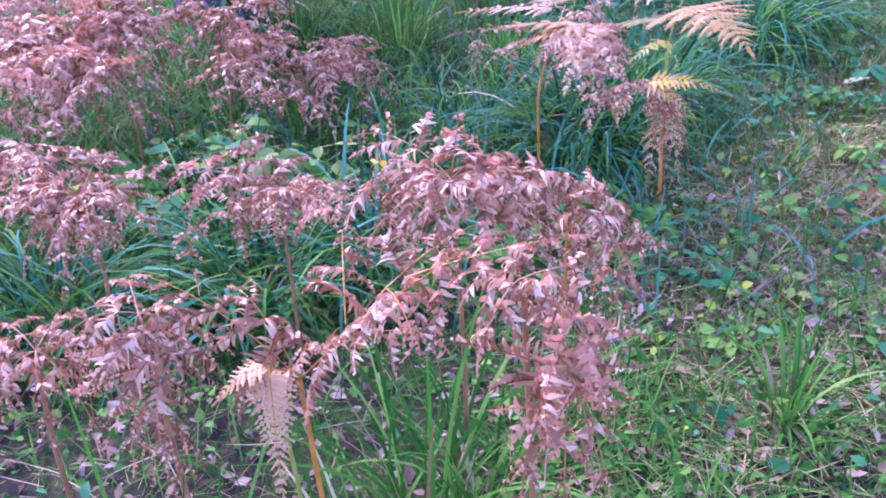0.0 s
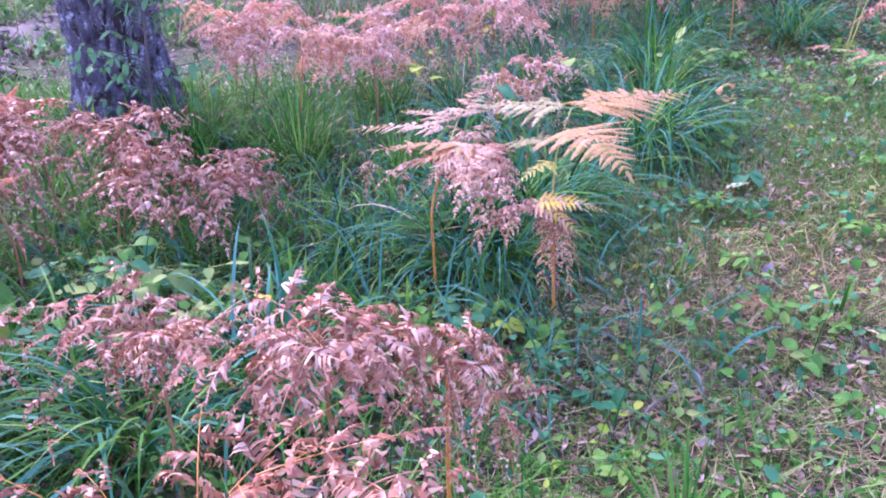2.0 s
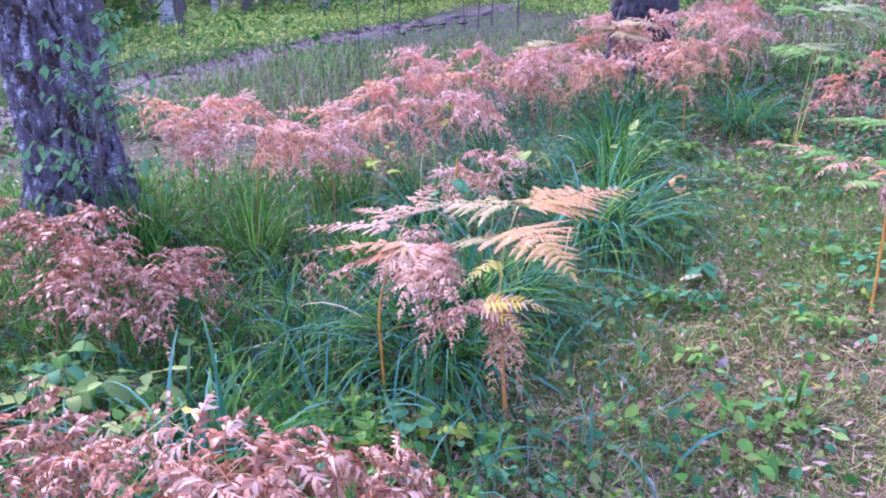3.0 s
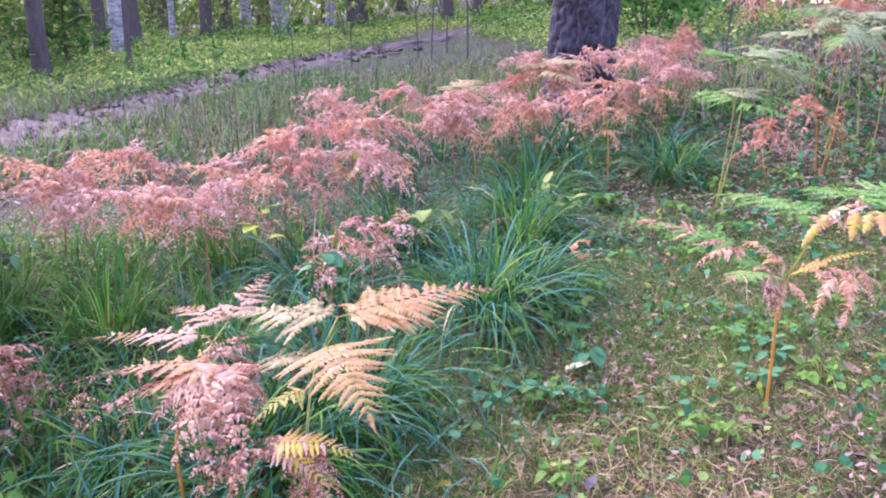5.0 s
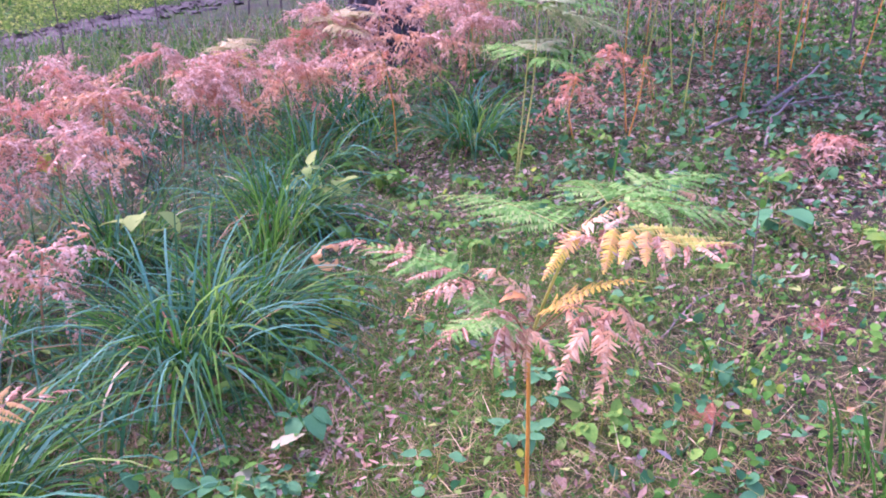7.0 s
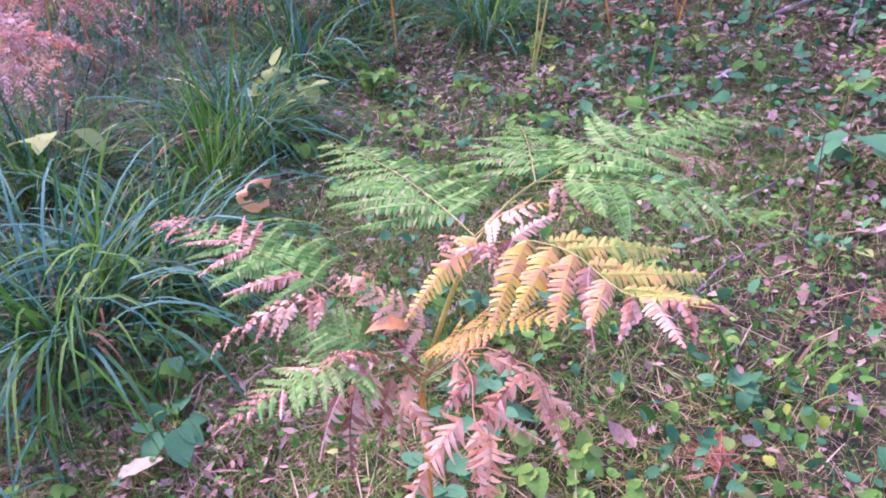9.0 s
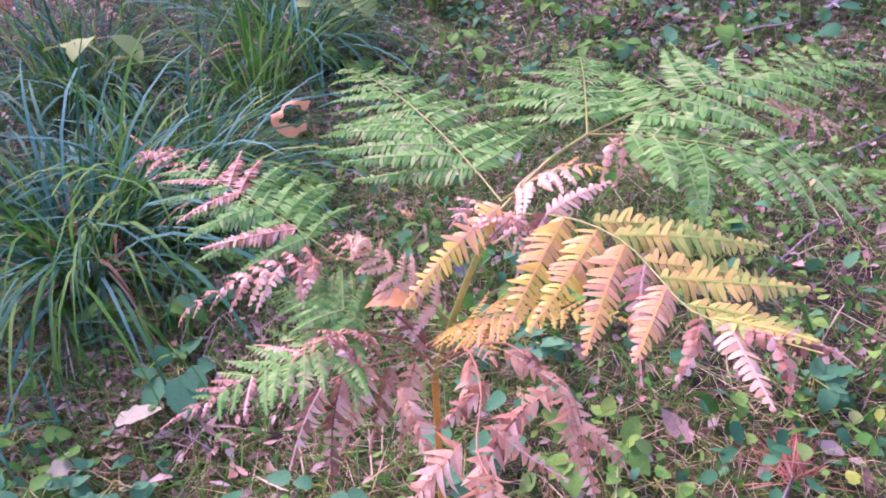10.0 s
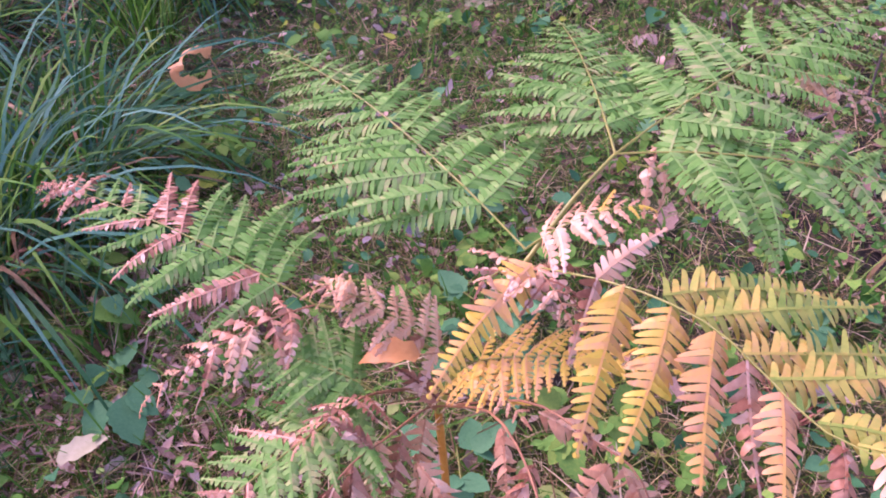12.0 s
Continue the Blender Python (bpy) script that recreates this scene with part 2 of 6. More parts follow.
def mesh_of(name, chunks):
    """One mesh from chunks of (vertices, faces with equal corners, material)."""
    mats, verts, loops, starts, idx, base, at = [], [], [], [], [], 0, 0
    for v, f, mat in chunks:
        v, f = np.asarray(v, float).reshape(-1, 3), np.asarray(f, int)
        if mat not in mats:
            mats.append(mat)
        verts.append(v)
        loops.append((f + base).ravel())
        starts.append(at + np.arange(len(f)) * f.shape[1])
        idx.append(np.full(len(f), mats.index(mat)))
        base, at = base + len(v), at + f.size
    verts, loops, starts, idx = (np.concatenate(a) for a in (verts, loops, starts, idx))
    me = bpy.data.meshes.new(name)
    me.vertices.add(len(verts))
    me.vertices.foreach_set("co", verts.ravel())
    me.loops.add(len(loops))
    me.loops.foreach_set("vertex_index", loops)
    me.polygons.add(len(starts))
    me.polygons.foreach_set("loop_start", starts)
    for mat in mats:
        me.materials.append(mat)
    me.polygons.foreach_set("material_index", idx)
    me.update(calc_edges=True)
    me.polygons.foreach_set("use_smooth", np.ones(len(starts), bool))
    return me


def part(name, chunks, parent, label=""):
    ob = new(name, mesh_of(name, chunks))
    ob.parent = parent
    if label:
        ob["label"] = label
    return ob


def thing(name, place, label, category, group=""):
    ob = new(name)
    ob.empty_display_size = 0.1
    ob.location = place
    return tagged(ob, label, category, group)


def unit(v):
    return v / np.maximum(np.linalg.norm(v, axis=-1, keepdims=True), 1e-9)


def tube(points, radii, sides=6):
    """A round rod along points, closed at both ends by narrowing."""
    p, r = np.asarray(points, float), np.broadcast_to(radii, len(points))
    t = unit(np.gradient(p, axis=0))
    ref = np.array([0.3, 0.9, 0.1]) if abs(t[0] @ np.array([0.3, 0.9, 0.1])) < 0.85 else np.array([0.9, -0.2, 0.3])
    a = unit(np.cross(t, ref))
    b = np.cross(t, a)
    ang = np.arange(sides) * 2 * np.pi / sides
    v = p[:, None] + r[:, None, None] * (np.cos(ang)[None, :, None] * a[:, None] + np.sin(ang)[None, :, None] * b[:, None])
    i, j = np.meshgrid(np.arange(len(p) - 1), np.arange(sides), indexing="ij")
    k = (j + 1) % sides
    f = np.stack([i * sides + j, i * sides + k, (i + 1) * sides + k, (i + 1) * sides + j], -1).reshape(-1, 4)
    return v.reshape(-1, 3), f


def smooth_line(points, n):
    """Points of a soft curve through the given ones (Catmull-Rom)."""
    p = np.asarray(points, float)
    p = np.vstack([2 * p[0] - p[1], p, 2 * p[-1] - p[-2]])
    out = []
    for s in np.linspace(0, len(p) - 3 - 1e-6, n):
        i, u = int(s), s - int(s)
        a, b, c, d = p[i : i + 4]
        out.append(0.5 * (2 * b + (c - a) * u + (2 * a - 5 * b + 4 * c - d) * u * u + (3 * b - a - 3 * c + d) * u**3))
    return np.array(out)


def height(x, y):
    """The lie of the land: a gentle rise to one side, with small bumps."""
    x, y = np.asarray(x, float), np.asarray(y, float)
    q = np.clip(x, 1, 4) - 1
    z = -0.03 + 0.05 * (np.clip(x, -4, 9) - 0.5) + 0.018 * q * q + 0.1 * np.clip(x - 4, 0, 5)
    z = z + 0.012 * np.sin(3.1 * x + 1.7 * y) * np.sin(2.3 * y - 1.1 * x + 0.6) + 0.006 * np.sin(9 * x - 5 * y) * np.sin(8 * y + 4 * x)
    z = z + 0.12 * np.exp(-((x + 1.07) ** 2 + (y - 4.22) ** 2) / 0.5)
    return z + 0.12 * np.sin(0.21 * x + 0.4) * np.sin(0.17 * y) * np.clip((np.hypot(x, y) - 12) / 20, 0, 4)


# ---- ferns ----
DOWN = np.array([0, 0, -1.0])


def leaflet(rng, o, ax, ay, length, st):
    """A toothed leaflet: two rows of small lobes on a midrib that droops. Vertices and quads."""
    n = max(4, int(length / st["pitch"]))
    s = np.tile((np.arange(n) + 0.5) / n, 2)
    side = np.repeat([1.0, -1.0], n)
    a = st["droop"] * rng.uniform(0.5, 1.4) + 1e-3
    az = np.cross(ax, ay)
    bend = rng.normal(0, st["jitter"] * 0.5)
    mid = lambda q: o + length * (np.sin(a * q) / a)[:, None] * ax + length * ((1 - np.cos(a * q)) / a)[:, None] * DOWN + (length * bend * q * q)[:, None] * ay
    t = unit(np.cos(a * s)[:, None] * ax + np.sin(a * s)[:, None] * DOWN + (2 * bend * s)[:, None] * ay)
    yy = unit(ay - (t @ ay)[:, None] * t) if abs(ax @ ay) > 1e-3 else ay - (t * ay).sum(1)[:, None] * t
    al = radians(st.get("sweep", 40)) + rng.normal(0, st["jitter"] * 0.4, 2 * n)
    d = unit(side[:, None] * yy * np.cos(al)[:, None] + t * np.sin(al)[:, None])
    w = unit(t - (t * d).sum(1)[:, None] * d)
    nv = np.cross(w, d) * side[:, None]
    tw = rng.normal(0, st["jitter"], 2 * n)[:, None]
    w, nv = w * np.cos(tw) + nv * np.sin(tw), nv * np.cos(tw) - w * np.sin(tw)
    prof = np.minimum(1, 0.62 + s * 3) * (1 - s ** st.get("full", 1.2)) + 0.09
    ln = st["lobe"] * length * prof * rng.uniform(0.85, 1.12, 2 * n)
    c = st["curl"] * rng.uniform(0.2, 1.6, 2 * n) + 0.05
    wd = length / n * st["fill"] * (0.75 + 0.25 * prof)
    us, hs = st["rows"]
    cu = c[:, None] * us[None]
    pos = mid(s)[:, None] + (ln / c)[:, None, None] * (np.sin(cu)[..., None] * d[:, None] - (1 - np.cos(cu))[..., None] * nv[:, None])
    off = (wd[:, None] * hs[None])[..., None] * w[:, None]
    v = np.stack([pos - off, pos + off], 2)
    r = len(us)
    base = (np.arange(2 * n) * r * 2)[:, None, None] + (np.arange(r - 1) * 2)[None, :, None]
    f = (base + np.array([0, 1, 3, 2])).reshape(-1, 4)
    q = np.linspace(0, 0.97, 5)
    m = mid(q)
    rib = np.stack([m - 0.0009 * ay, m + 0.0009 * ay], 1).reshape(-1, 3)
    fr = (np.arange(4)[:, None] * 2 + np.array([0, 1, 3, 2])) + 2 * n * r * 2
    return np.vstack([v.reshape(-1, 3), rib + 0.0006 * az]), np.vstack([f, fr])


FINE = (np.array([0, 0.25, 0.6, 0.87, 1.0]), np.array([1.15, 0.98, 0.82, 0.55, 0.1]))
SHARP = (np.array([0, 0.3, 0.65, 1.0]), np.array([1.05, 0.9, 0.55, 0.06]))
COARSE = (np.array([0, 0.55, 1.0]), np.array([0.8, 1.0, 0.25]))
FRESH_STYLE = dict(pitch=0.0046, droop=0.36, jitter=0.24, lobe=0.165, curl=0.6, fill=0.48, rows=COARSE, sweep=22, full=1.6, close=1.75)
TURNING_STYLE = dict(pitch=0.0056, droop=0.5, jitter=0.22, lobe=0.17, curl=0.8, fill=0.46, rows=FINE, sweep=24, full=1.5, close=1.5)
WILTED_STYLE = dict(pitch=0.0066, droop=0.9, jitter=0.4, lobe=0.21, curl=1.1, fill=0.46, rows=FINE, sweep=28)
CRUMPLED_STYLE = dict(pitch=0.0068, droop=1.2, jitter=0.55, lobe=0.2, curl=1.4, fill=0.5, rows=FINE)
NEAR_STYLE = dict(pitch=0.0074, droop=1.2, jitter=0.55, lobe=0.28, curl=1.6, fill=0.4, rows=SHARP, sweep=34, full=1.6, close=0.95)
MASS_STYLE = dict(pitch=0.0095, droop=0.7, jitter=0.4, lobe=0.36, curl=1.2, fill=0.45, rows=SHARP, sweep=30, full=1.6, close=0.95)
MID_STYLE = dict(pitch=0.0082, droop=0.9, jitter=0.55, lobe=0.25, curl=0.95, fill=0.5, rows=COARSE, full=1.5, close=0.95)
GOLD_STYLE = dict(pitch=0.0056, droop=0.28, jitter=0.2, lobe=0.185, curl=0.8, fill=0.41, rows=FINE, sweep=22, full=2.0)
HANG_STYLE = dict(pitch=0.0056, droop=0.75, jitter=0.32, lobe=0.21, curl=1.1, fill=0.42, rows=SHARP, sweep=26, full=1.7, close=1.0)
BROWN_STYLE = dict(pitch=0.0072, droop=0.5, jitter=0.38, lobe=0.27, curl=1.2, fill=0.43, rows=SHARP, sweep=38, full=1.8)
TAN_STYLE = dict(pitch=0.0058, droop=0.35, jitter=0.12, lobe=0.2, curl=0.6, fill=0.44, rows=FINE, full=1.5, sweep=22, close=1.15)
FAR_STYLE = dict(pitch=0.0112, droop=0.9, jitter=0.8, lobe=0.32, curl=1.2, fill=0.42, rows=SHARP, sweep=32, full=1.5, close=0.9)
FLAT_STYLE = dict(pitch=0.0054, droop=0.34, jitter=0.18, lobe=0.165, curl=0.6, fill=0.46, rows=FINE, sweep=22, full=1.7, close=1.5)
FAR_FRESH = dict(pitch=0.0095, droop=0.5, jitter=0.2, lobe=0.15, curl=0.5, fill=0.5, rows=COARSE, sweep=24, full=1.6, close=1.5)


def frond(rng, plant, o, tip, arch, width, pairs, st, mat, stem, tips=None, roll=0.0, split=False, label=""):
    """One side branch of a fern: a midrib with leaflets in pairs. tips: another tissue for some leaflets near the end."""
    home = np.array(plant.location)
    o, tip = np.asarray(o, float) - home, np.asarray(tip, float) - home
    mid = (o + tip) / 2 + np.array([0, 0, arch])
    q = np.linspace(0, 1, 12)[:, None]
    line = (1 - q) ** 2 * o + 2 * q * (1 - q) * mid + q * q * tip
    pairs = int(pairs * st.get("close", 1.15))
    chunks, own = [(*tube(line, np.linspace(0.0011, 0.0005, 12), 4), stem)], []
    for i in range(pairs):
        s = 0.1 + 0.88 * (i + 0.5) / pairs
        p = (1 - s) ** 2 * o + 2 * s * (1 - s) * mid + s * s * tip
        t = unit((1 - s) * (mid - o) + s * (tip - mid))
        y = unit(np.cross([0, 0, 1.0], t))
        z = np.cross(t, y)
        y, z = y * math.cos(roll) + z * math.sin(roll), z * math.cos(roll) - y * math.sin(roll)
        prof = min(1.0, 0.6 + 2.0 * s) * (1 - s) ** 0.8 + 0.1
        for side in (1, -1):
            if rng.random() < st["jitter"] * 0.12:
                continue
            fw = radians(13) + 0.55 * s + rng.normal(0, st["jitter"] * 0.35)
            lift = rng.normal(0.04, st["jitter"] * (0.75 if st["jitter"] > 0.5 else 0.45))
            ax = unit(side * y * math.cos(fw) + t * math.sin(fw) + z * lift)
            ay = unit(np.cross(z, ax))
            tilt = rng.normal(0, st["jitter"] * 0.5)
            ay = unit(ay * math.cos(tilt) + np.cross(ax, ay) * math.sin(tilt))
            m = tips if tips and rng.random() < 0.12 + 1.1 * max(0.0, s - 0.5) else mat
            v, f = leaflet(rng, p, ax, ay, width * prof * rng.uniform(0.88, 1.08), st)
            (own if split else chunks).append((v, f, m))
    v, f = leaflet(rng, tip, unit(tip - mid), unit(np.cross([0, 0, 1.0], tip - mid)), width * 0.3, st)
    chunks.append((v, f, tips or mat))
    ob = part("frond", chunks, plant, label)
    for chunk in own:
        part("leaflet", [chunk], ob)
    return ob


def stem_part(plant, points, r0, r1, mat, name="stem"):
    home = np.array(plant.location)
    line = smooth_line(np.asarray(points, float) - home, 14)
    return part(name, [(*tube(line, np.linspace(r0, r1, 14), 8), mat)], plant)


def wild_fern(seed, x, y, tall, spread, mats, st, label, group, stem=STEM_BROWN, lean=0.12, tiers=3, facing=None, sag=0.0, hang=0, rise=0.0):
    """A fern of its own build: a stem, and pairs of fronds up along it."""
    rng = np.random.default_rng(seed)
    z = float(height(x, y)) - 0.01
    plant = thing("bracken_fern", (x, y, z), label, "fern", group)
    az = rng.uniform(0, 2 * np.pi) if facing is None else facing
    ahead = np.array([math.cos(az), math.sin(az), 0.0])
    base = np.array([x, y, z])
    top = base + ahead * lean * tall + np.array([0, 0, tall])
    end = top + ahead * spread * 0.75 + np.array([0, 0, 0.03 - sag * 0.6])
    stem_part(plant, [base, base + (top - base) * 0.55 + rng.normal(0, 0.012, 3), top], 0.0045, 0.0028, stem)
    across = np.cross([0, 0, 1.0], ahead)
    for k in range(tiers):
        o = top + (end - top) * (k / (tiers + 0.6)) - np.array([0, 0, 0.02 * (k == 0)])
        for side in (1, -1):
            reach = spread * (1 - 0.2 * k) * rng.uniform(0.75, 1.1)
            way = unit(side * across * rng.uniform(0.8, 1.0) + ahead * rng.uniform(0.0, 0.7))
            tip = o + way * reach + np.array([0, 0, rng.uniform(-0.1, 0.03) + rise * rng.uniform(-0.5, 1) - sag * rng.uniform(0.5, 1.3)])
            frond(rng, plant, o, tip, rng.uniform(0.02, 0.08), reach * 0.42, max(5, int(reach / 0.038)), st, mats[int(rng.integers(len(mats)))], stem, roll=rng.normal(0, 0.25))
    for _ in range(hang):
        o = base + (top - base) * rng.uniform(0.6, 0.98)
        a, reach = rng.uniform(0, 2 * np.pi), spread * rng.uniform(0.45, 0.8)
        tip = o + np.array([math.cos(a) * reach, math.sin(a) * reach, -reach * rng.uniform(0.2, 0.9)])
        frond(rng, plant, o, tip, rng.uniform(0.03, 0.1), reach * 0.4, max(5, int(reach / 0.04)), st, mats[int(rng.integers(len(mats)))], stem, roll=rng.normal(0, 0.4))
    frond(rng, plant, top, end, 0.06, spread * 0.4, max(5, int(spread / 0.038)), st, mats[0], stem)
    return plant


# ---- trees ----


def trunk_line(rng, base, tall, lean, n):
    q = np.linspace(0, 1, n)
    wob = np.cumsum(rng.normal(0, 0.012 * tall / n, (n, 2)), axis=0)
    return np.array(base) + np.stack([lean[0] * q * tall + wob[:, 0], lean[1] * q * tall + wob[:, 1], q * tall - 0.12], 1)


def crown_chunk(rng, centre, size, count, leaf, mat):
    """Many small leaves in uneven clumps."""
    clumps = rng.normal(0, 0.42, (max(6, count // 60), 3)) * size + centre
    p = clumps[rng.integers(len(clumps), size=count)] + rng.normal(0, 0.16, (count, 3)) * np.mean(size)
    a, b = unit(rng.normal(0, 1, (count, 3))), unit(rng.normal(0, 1, (count, 3)))
    ln = leaf * rng.uniform(0.6, 1.3, (count, 1))
    v = np.stack([p - a * ln * 0.5, p + b * ln * 0.32, p + a * ln * 0.5, p - b * ln * 0.32], 1)
    return v.reshape(-1, 3), np.arange(count * 4).reshape(-1, 4), mat


def tree(seed, x, y, radius, tall, bark, label, lean=(0.0, 0.0), crown_from=0.55, leaves=1500, fine=False, group=""):
    rng = np.random.default_rng(seed)
    z = float(height(x, y))
    plant = thing("tree", (x, y, z), label, "tree", group)
    line = trunk_line(rng, (0, 0, 0), tall, lean, 24)
    if fine:
        # plated bark on the lower trunk, with a root flare
        low, rows, around = 2.6, 135, 130
        hz = np.linspace(-0.12, low, rows)
        ang = np.arange(around) * 2 * np.pi / around
        v, plate = np.zeros((rows, around, 3)), np.zeros((rows, around))
        cx, cy = np.interp(hz, line[:, 2], line[:, 0]), np.interp(hz, line[:, 2], line[:, 1])
        for i, h in enumerate(hz):
            flare = 1 + 0.34 * math.exp(-max(h, 0) / 0.14)
            for j, a in enumerate(ang):
                c, s = math.cos(a), math.sin(a)
                root = 1 + 0.10 * math.exp(-max(h, 0) / 0.2) * math.sin(5 * a + seed)
                wav = noise.noise(Vector((c * 2.5, s * 2.5, h * 3.5)))
                at = Vector((c * 15 * radius + wav * 0.9, s * 15 * radius + wav * 0.9, h * 5.5 + wav * 1.6)) + 0.35 * Vector((noise.noise(Vector((c * 9, s * 9, h * 14))), noise.noise(Vector((s * 9, c * 9, h * 14))), noise.noise(Vector((c * 9, h * 14, s * 9)))))
                dist, _ = noise.voronoi(at)
                e = min(1.0, (dist[1] - dist[0]) / 0.24)
                plate[i, j] = e * e * (3 - 2 * e)
                bump = 0.038 * (plate[i, j] - 1) + 0.016 * wav + 0.010 * noise.noise(at * 5) + 0.004 * noise.noise(at * 11)
                r = radius * flare * root * (1 - 0.02 * h) + bump
                v[i, j] = (cx[i] + c * r, cy[i] + s * r, h)
        i, j = np.meshgrid(np.arange(rows - 1), np.arange(around), indexing="ij")
        k = (j + 1) % around
        f = np.stack([i * around + j, i * around + k, (i + 1) * around + k, (i + 1) * around + j], -1).reshape(-1, 4)
        upper = line[line[:, 2] > low - 0.6]
        # faces set deep between the plates get the much darker FURROW colour
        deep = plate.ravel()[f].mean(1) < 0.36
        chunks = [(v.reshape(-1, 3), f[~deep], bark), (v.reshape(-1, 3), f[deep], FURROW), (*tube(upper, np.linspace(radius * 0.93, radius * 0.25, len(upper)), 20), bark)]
    else:
        rad = radius * (1 - 0.75 * np.linspace(0, 1, 24)) * (1 + 0.5 * np.exp(-np.linspace(0, tall, 24) / 0.25))
        chunks = [(*tube(line, rad, 12), bark)]
    part("trunk", chunks, plant)
    for k in range(7):
        h = crown_from + (0.95 - crown_from) * k / 7
        o = line[int(h * 23)]
        a = k * 2.4 + rng.uniform(0, 0.6)
        reach = tall * 0.16 * (1.25 - h) * 2
        e = o + np.array([math.cos(a) * reach, math.sin(a) * reach, reach * 0.35])
        part("limb", [(*tube(smooth_line([o, (o + e) / 2 + np.array([0, 0, -0.1]), e], 6), np.linspace(radius * 0.28, radius * 0.06, 6), 6), bark)], plant)
    size = np.array([tall * 0.15, tall * 0.15, tall * (1 - crown_from) * 0.5])
    part("crown", [crown_chunk(rng, line[int((crown_from + 1) / 2 * 23)], size, leaves, 0.3, CROWN)], plant)
    return plant


def sapling(seed, x, y, tall, r, leaves, mat, label, lean=(0.03, 0.0), leaf=0.06, group="saplings", low=0.3, fine=False):
    rng = np.random.default_rng(seed)
    z = float(height(x, y))
    plant = thing("sapling", (x, y, z), label, "sapling", group)
    line = trunk_line(rng, (0, 0, 0), tall, lean, 10)
    part("stem", [(*tube(line, np.linspace(r, r * 0.3, 10), 6), BARK_DARK)], plant)
    for k in range(max(4, leaves // 8)):
        h = rng.uniform(low, 1.0)
        o = np.array([np.interp(h, np.linspace(0, 1, 10), line[:, i]) for i in range(3)])
        a, reach = rng.uniform(0, 6.28), tall * rng.uniform(0.1, 0.26) * (1.25 - h) * (1.7 if fine else 1)
        e = o + np.array([math.cos(a) * reach, math.sin(a) * reach, reach * rng.uniform(0.1, 0.6)])
        chunks = [(*tube(np.linspace(o, e, 4), np.linspace(r * 0.35, r * 0.12, 4), 4), BARK_DARK)]
        along = np.repeat(np.linspace(0.35, 1.05, 4), 2) if fine else np.linspace(0.35, 1.05, 8)
        ways = a + np.tile([1.15, -1.15], 4) + rng.normal(0, 0.15, 8) if fine else None
        vs, fs = leaf_blades(rng, o + (e - o) * along[:, None] + rng.normal(0, leaf * (0.04 if fine else 0.3), (8, 3)), leaf, 0.46 if fine else 0.5, 0.3 if fine else 0.5, lift=-0.75 if fine else 0.0, ways=ways)
        if fine:
            branch = part("branch", chunks, plant)
            for one in range(8):
                part("leaf", [(vs[one * 15 : one * 15 + 15], fs[:8], mat)], branch)
        else:
            part("branch", chunks, plant)
            part("foliage", [(vs, fs, mat)], plant)["kind"] = "stuff"
    return plant


# ---- leaves, grass and litter ----
OVAL = (np.array([0, 0.22, 0.5, 0.78, 1.0]), np.array([0.12, 0.8, 1.0, 0.65, 0.05]))


BROAD = (np.array([0, 0.07, 0.18, 0.25, 0.36, 0.43, 0.54, 0.61, 0.72, 0.8, 0.89, 1.0]), np.array([0.2, 0.68, 0.97, 0.87, 1.02, 0.88, 0.93, 0.76, 0.7, 0.5, 0.32, 0.03]))
LOBED = (np.array([0, 0.12, 0.26, 0.4, 0.52, 0.68, 0.8, 1.0]), np.array([0.1, 0.8, 0.68, 1.0, 0.78, 0.72, 0.42, 0.03]))
PLAIN = (np.array([0, 0.5, 1.0]), np.array([0.35, 1.0, 0.12]))


def leaf_blades(rng, at, size, plump, tilt=0.5, curl=0.4, lift=0.0, ways=None, fold=0.25, rows=OVAL):
    """Oval leaves with a fold along the midrib, one at each place. Vertices and quads."""
    n = len(at)
    a = rng.uniform(0, 2 * np.pi, n) if ways is None else ways
    pitch = rng.normal(lift, tilt, n)
    x = np.stack([np.cos(a) * np.cos(pitch), np.sin(a) * np.cos(pitch), np.sin(pitch)], 1)
    y = unit(np.cross(np.array([0, 0, 1.0]), x) + rng.normal(0, tilt * 0.4, (n, 3)))
    z = np.cross(x, y)
    ln = size * np.clip(np.exp(rng.normal(-0.08, 0.3, n)), 0.45, 1.5)
    us, hs = rows
    c = curl * rng.uniform(-0.6, 1.4, n) + 1e-3
    cu = c[:, None] * us
    mid = at[:, None] + (ln / c)[:, None, None] * (np.sin(cu)[..., None] * x[:, None] - (1 - np.cos(cu))[..., None] * z[:, None])
    w = (ln[:, None] * plump * 0.5 * hs)[..., None]
    up = fold * w * z[:, None]
    v = np.stack([mid - w * y[:, None] + up, mid, mid + w * y[:, None] + up], 2)
    base = (np.arange(n) * 3 * len(us))[:, None, None] + (np.arange(len(us) - 1) * 3)[None, :, None]
    f = np.concatenate([base + np.array([0, 1, 4, 3]), base + np.array([1, 2, 5, 4])], 1).reshape(-1, 4)
    return v.reshape(-1, 3), f


def leaf_chips(rng, at, size, plump=0.5):
    """Simple four-cornered leaves for what stays far off. Vertices and quads."""
    n = len(at)
    a, b = unit(rng.normal(0, 1, (n, 3)) * [1, 1, 0.6]), unit(rng.normal(0, 1, (n, 3)) * [1, 1, 0.6])
    ln = size * rng.uniform(0.6, 1.3, (n, 1))
    v = np.stack([at - a * ln * 0.5, at + b * ln * plump * 0.5, at + a * ln * 0.5, at - b * ln * plump * 0.5], 1)
    return v.reshape(-1, 3), np.arange(n * 4).reshape(-1, 4)


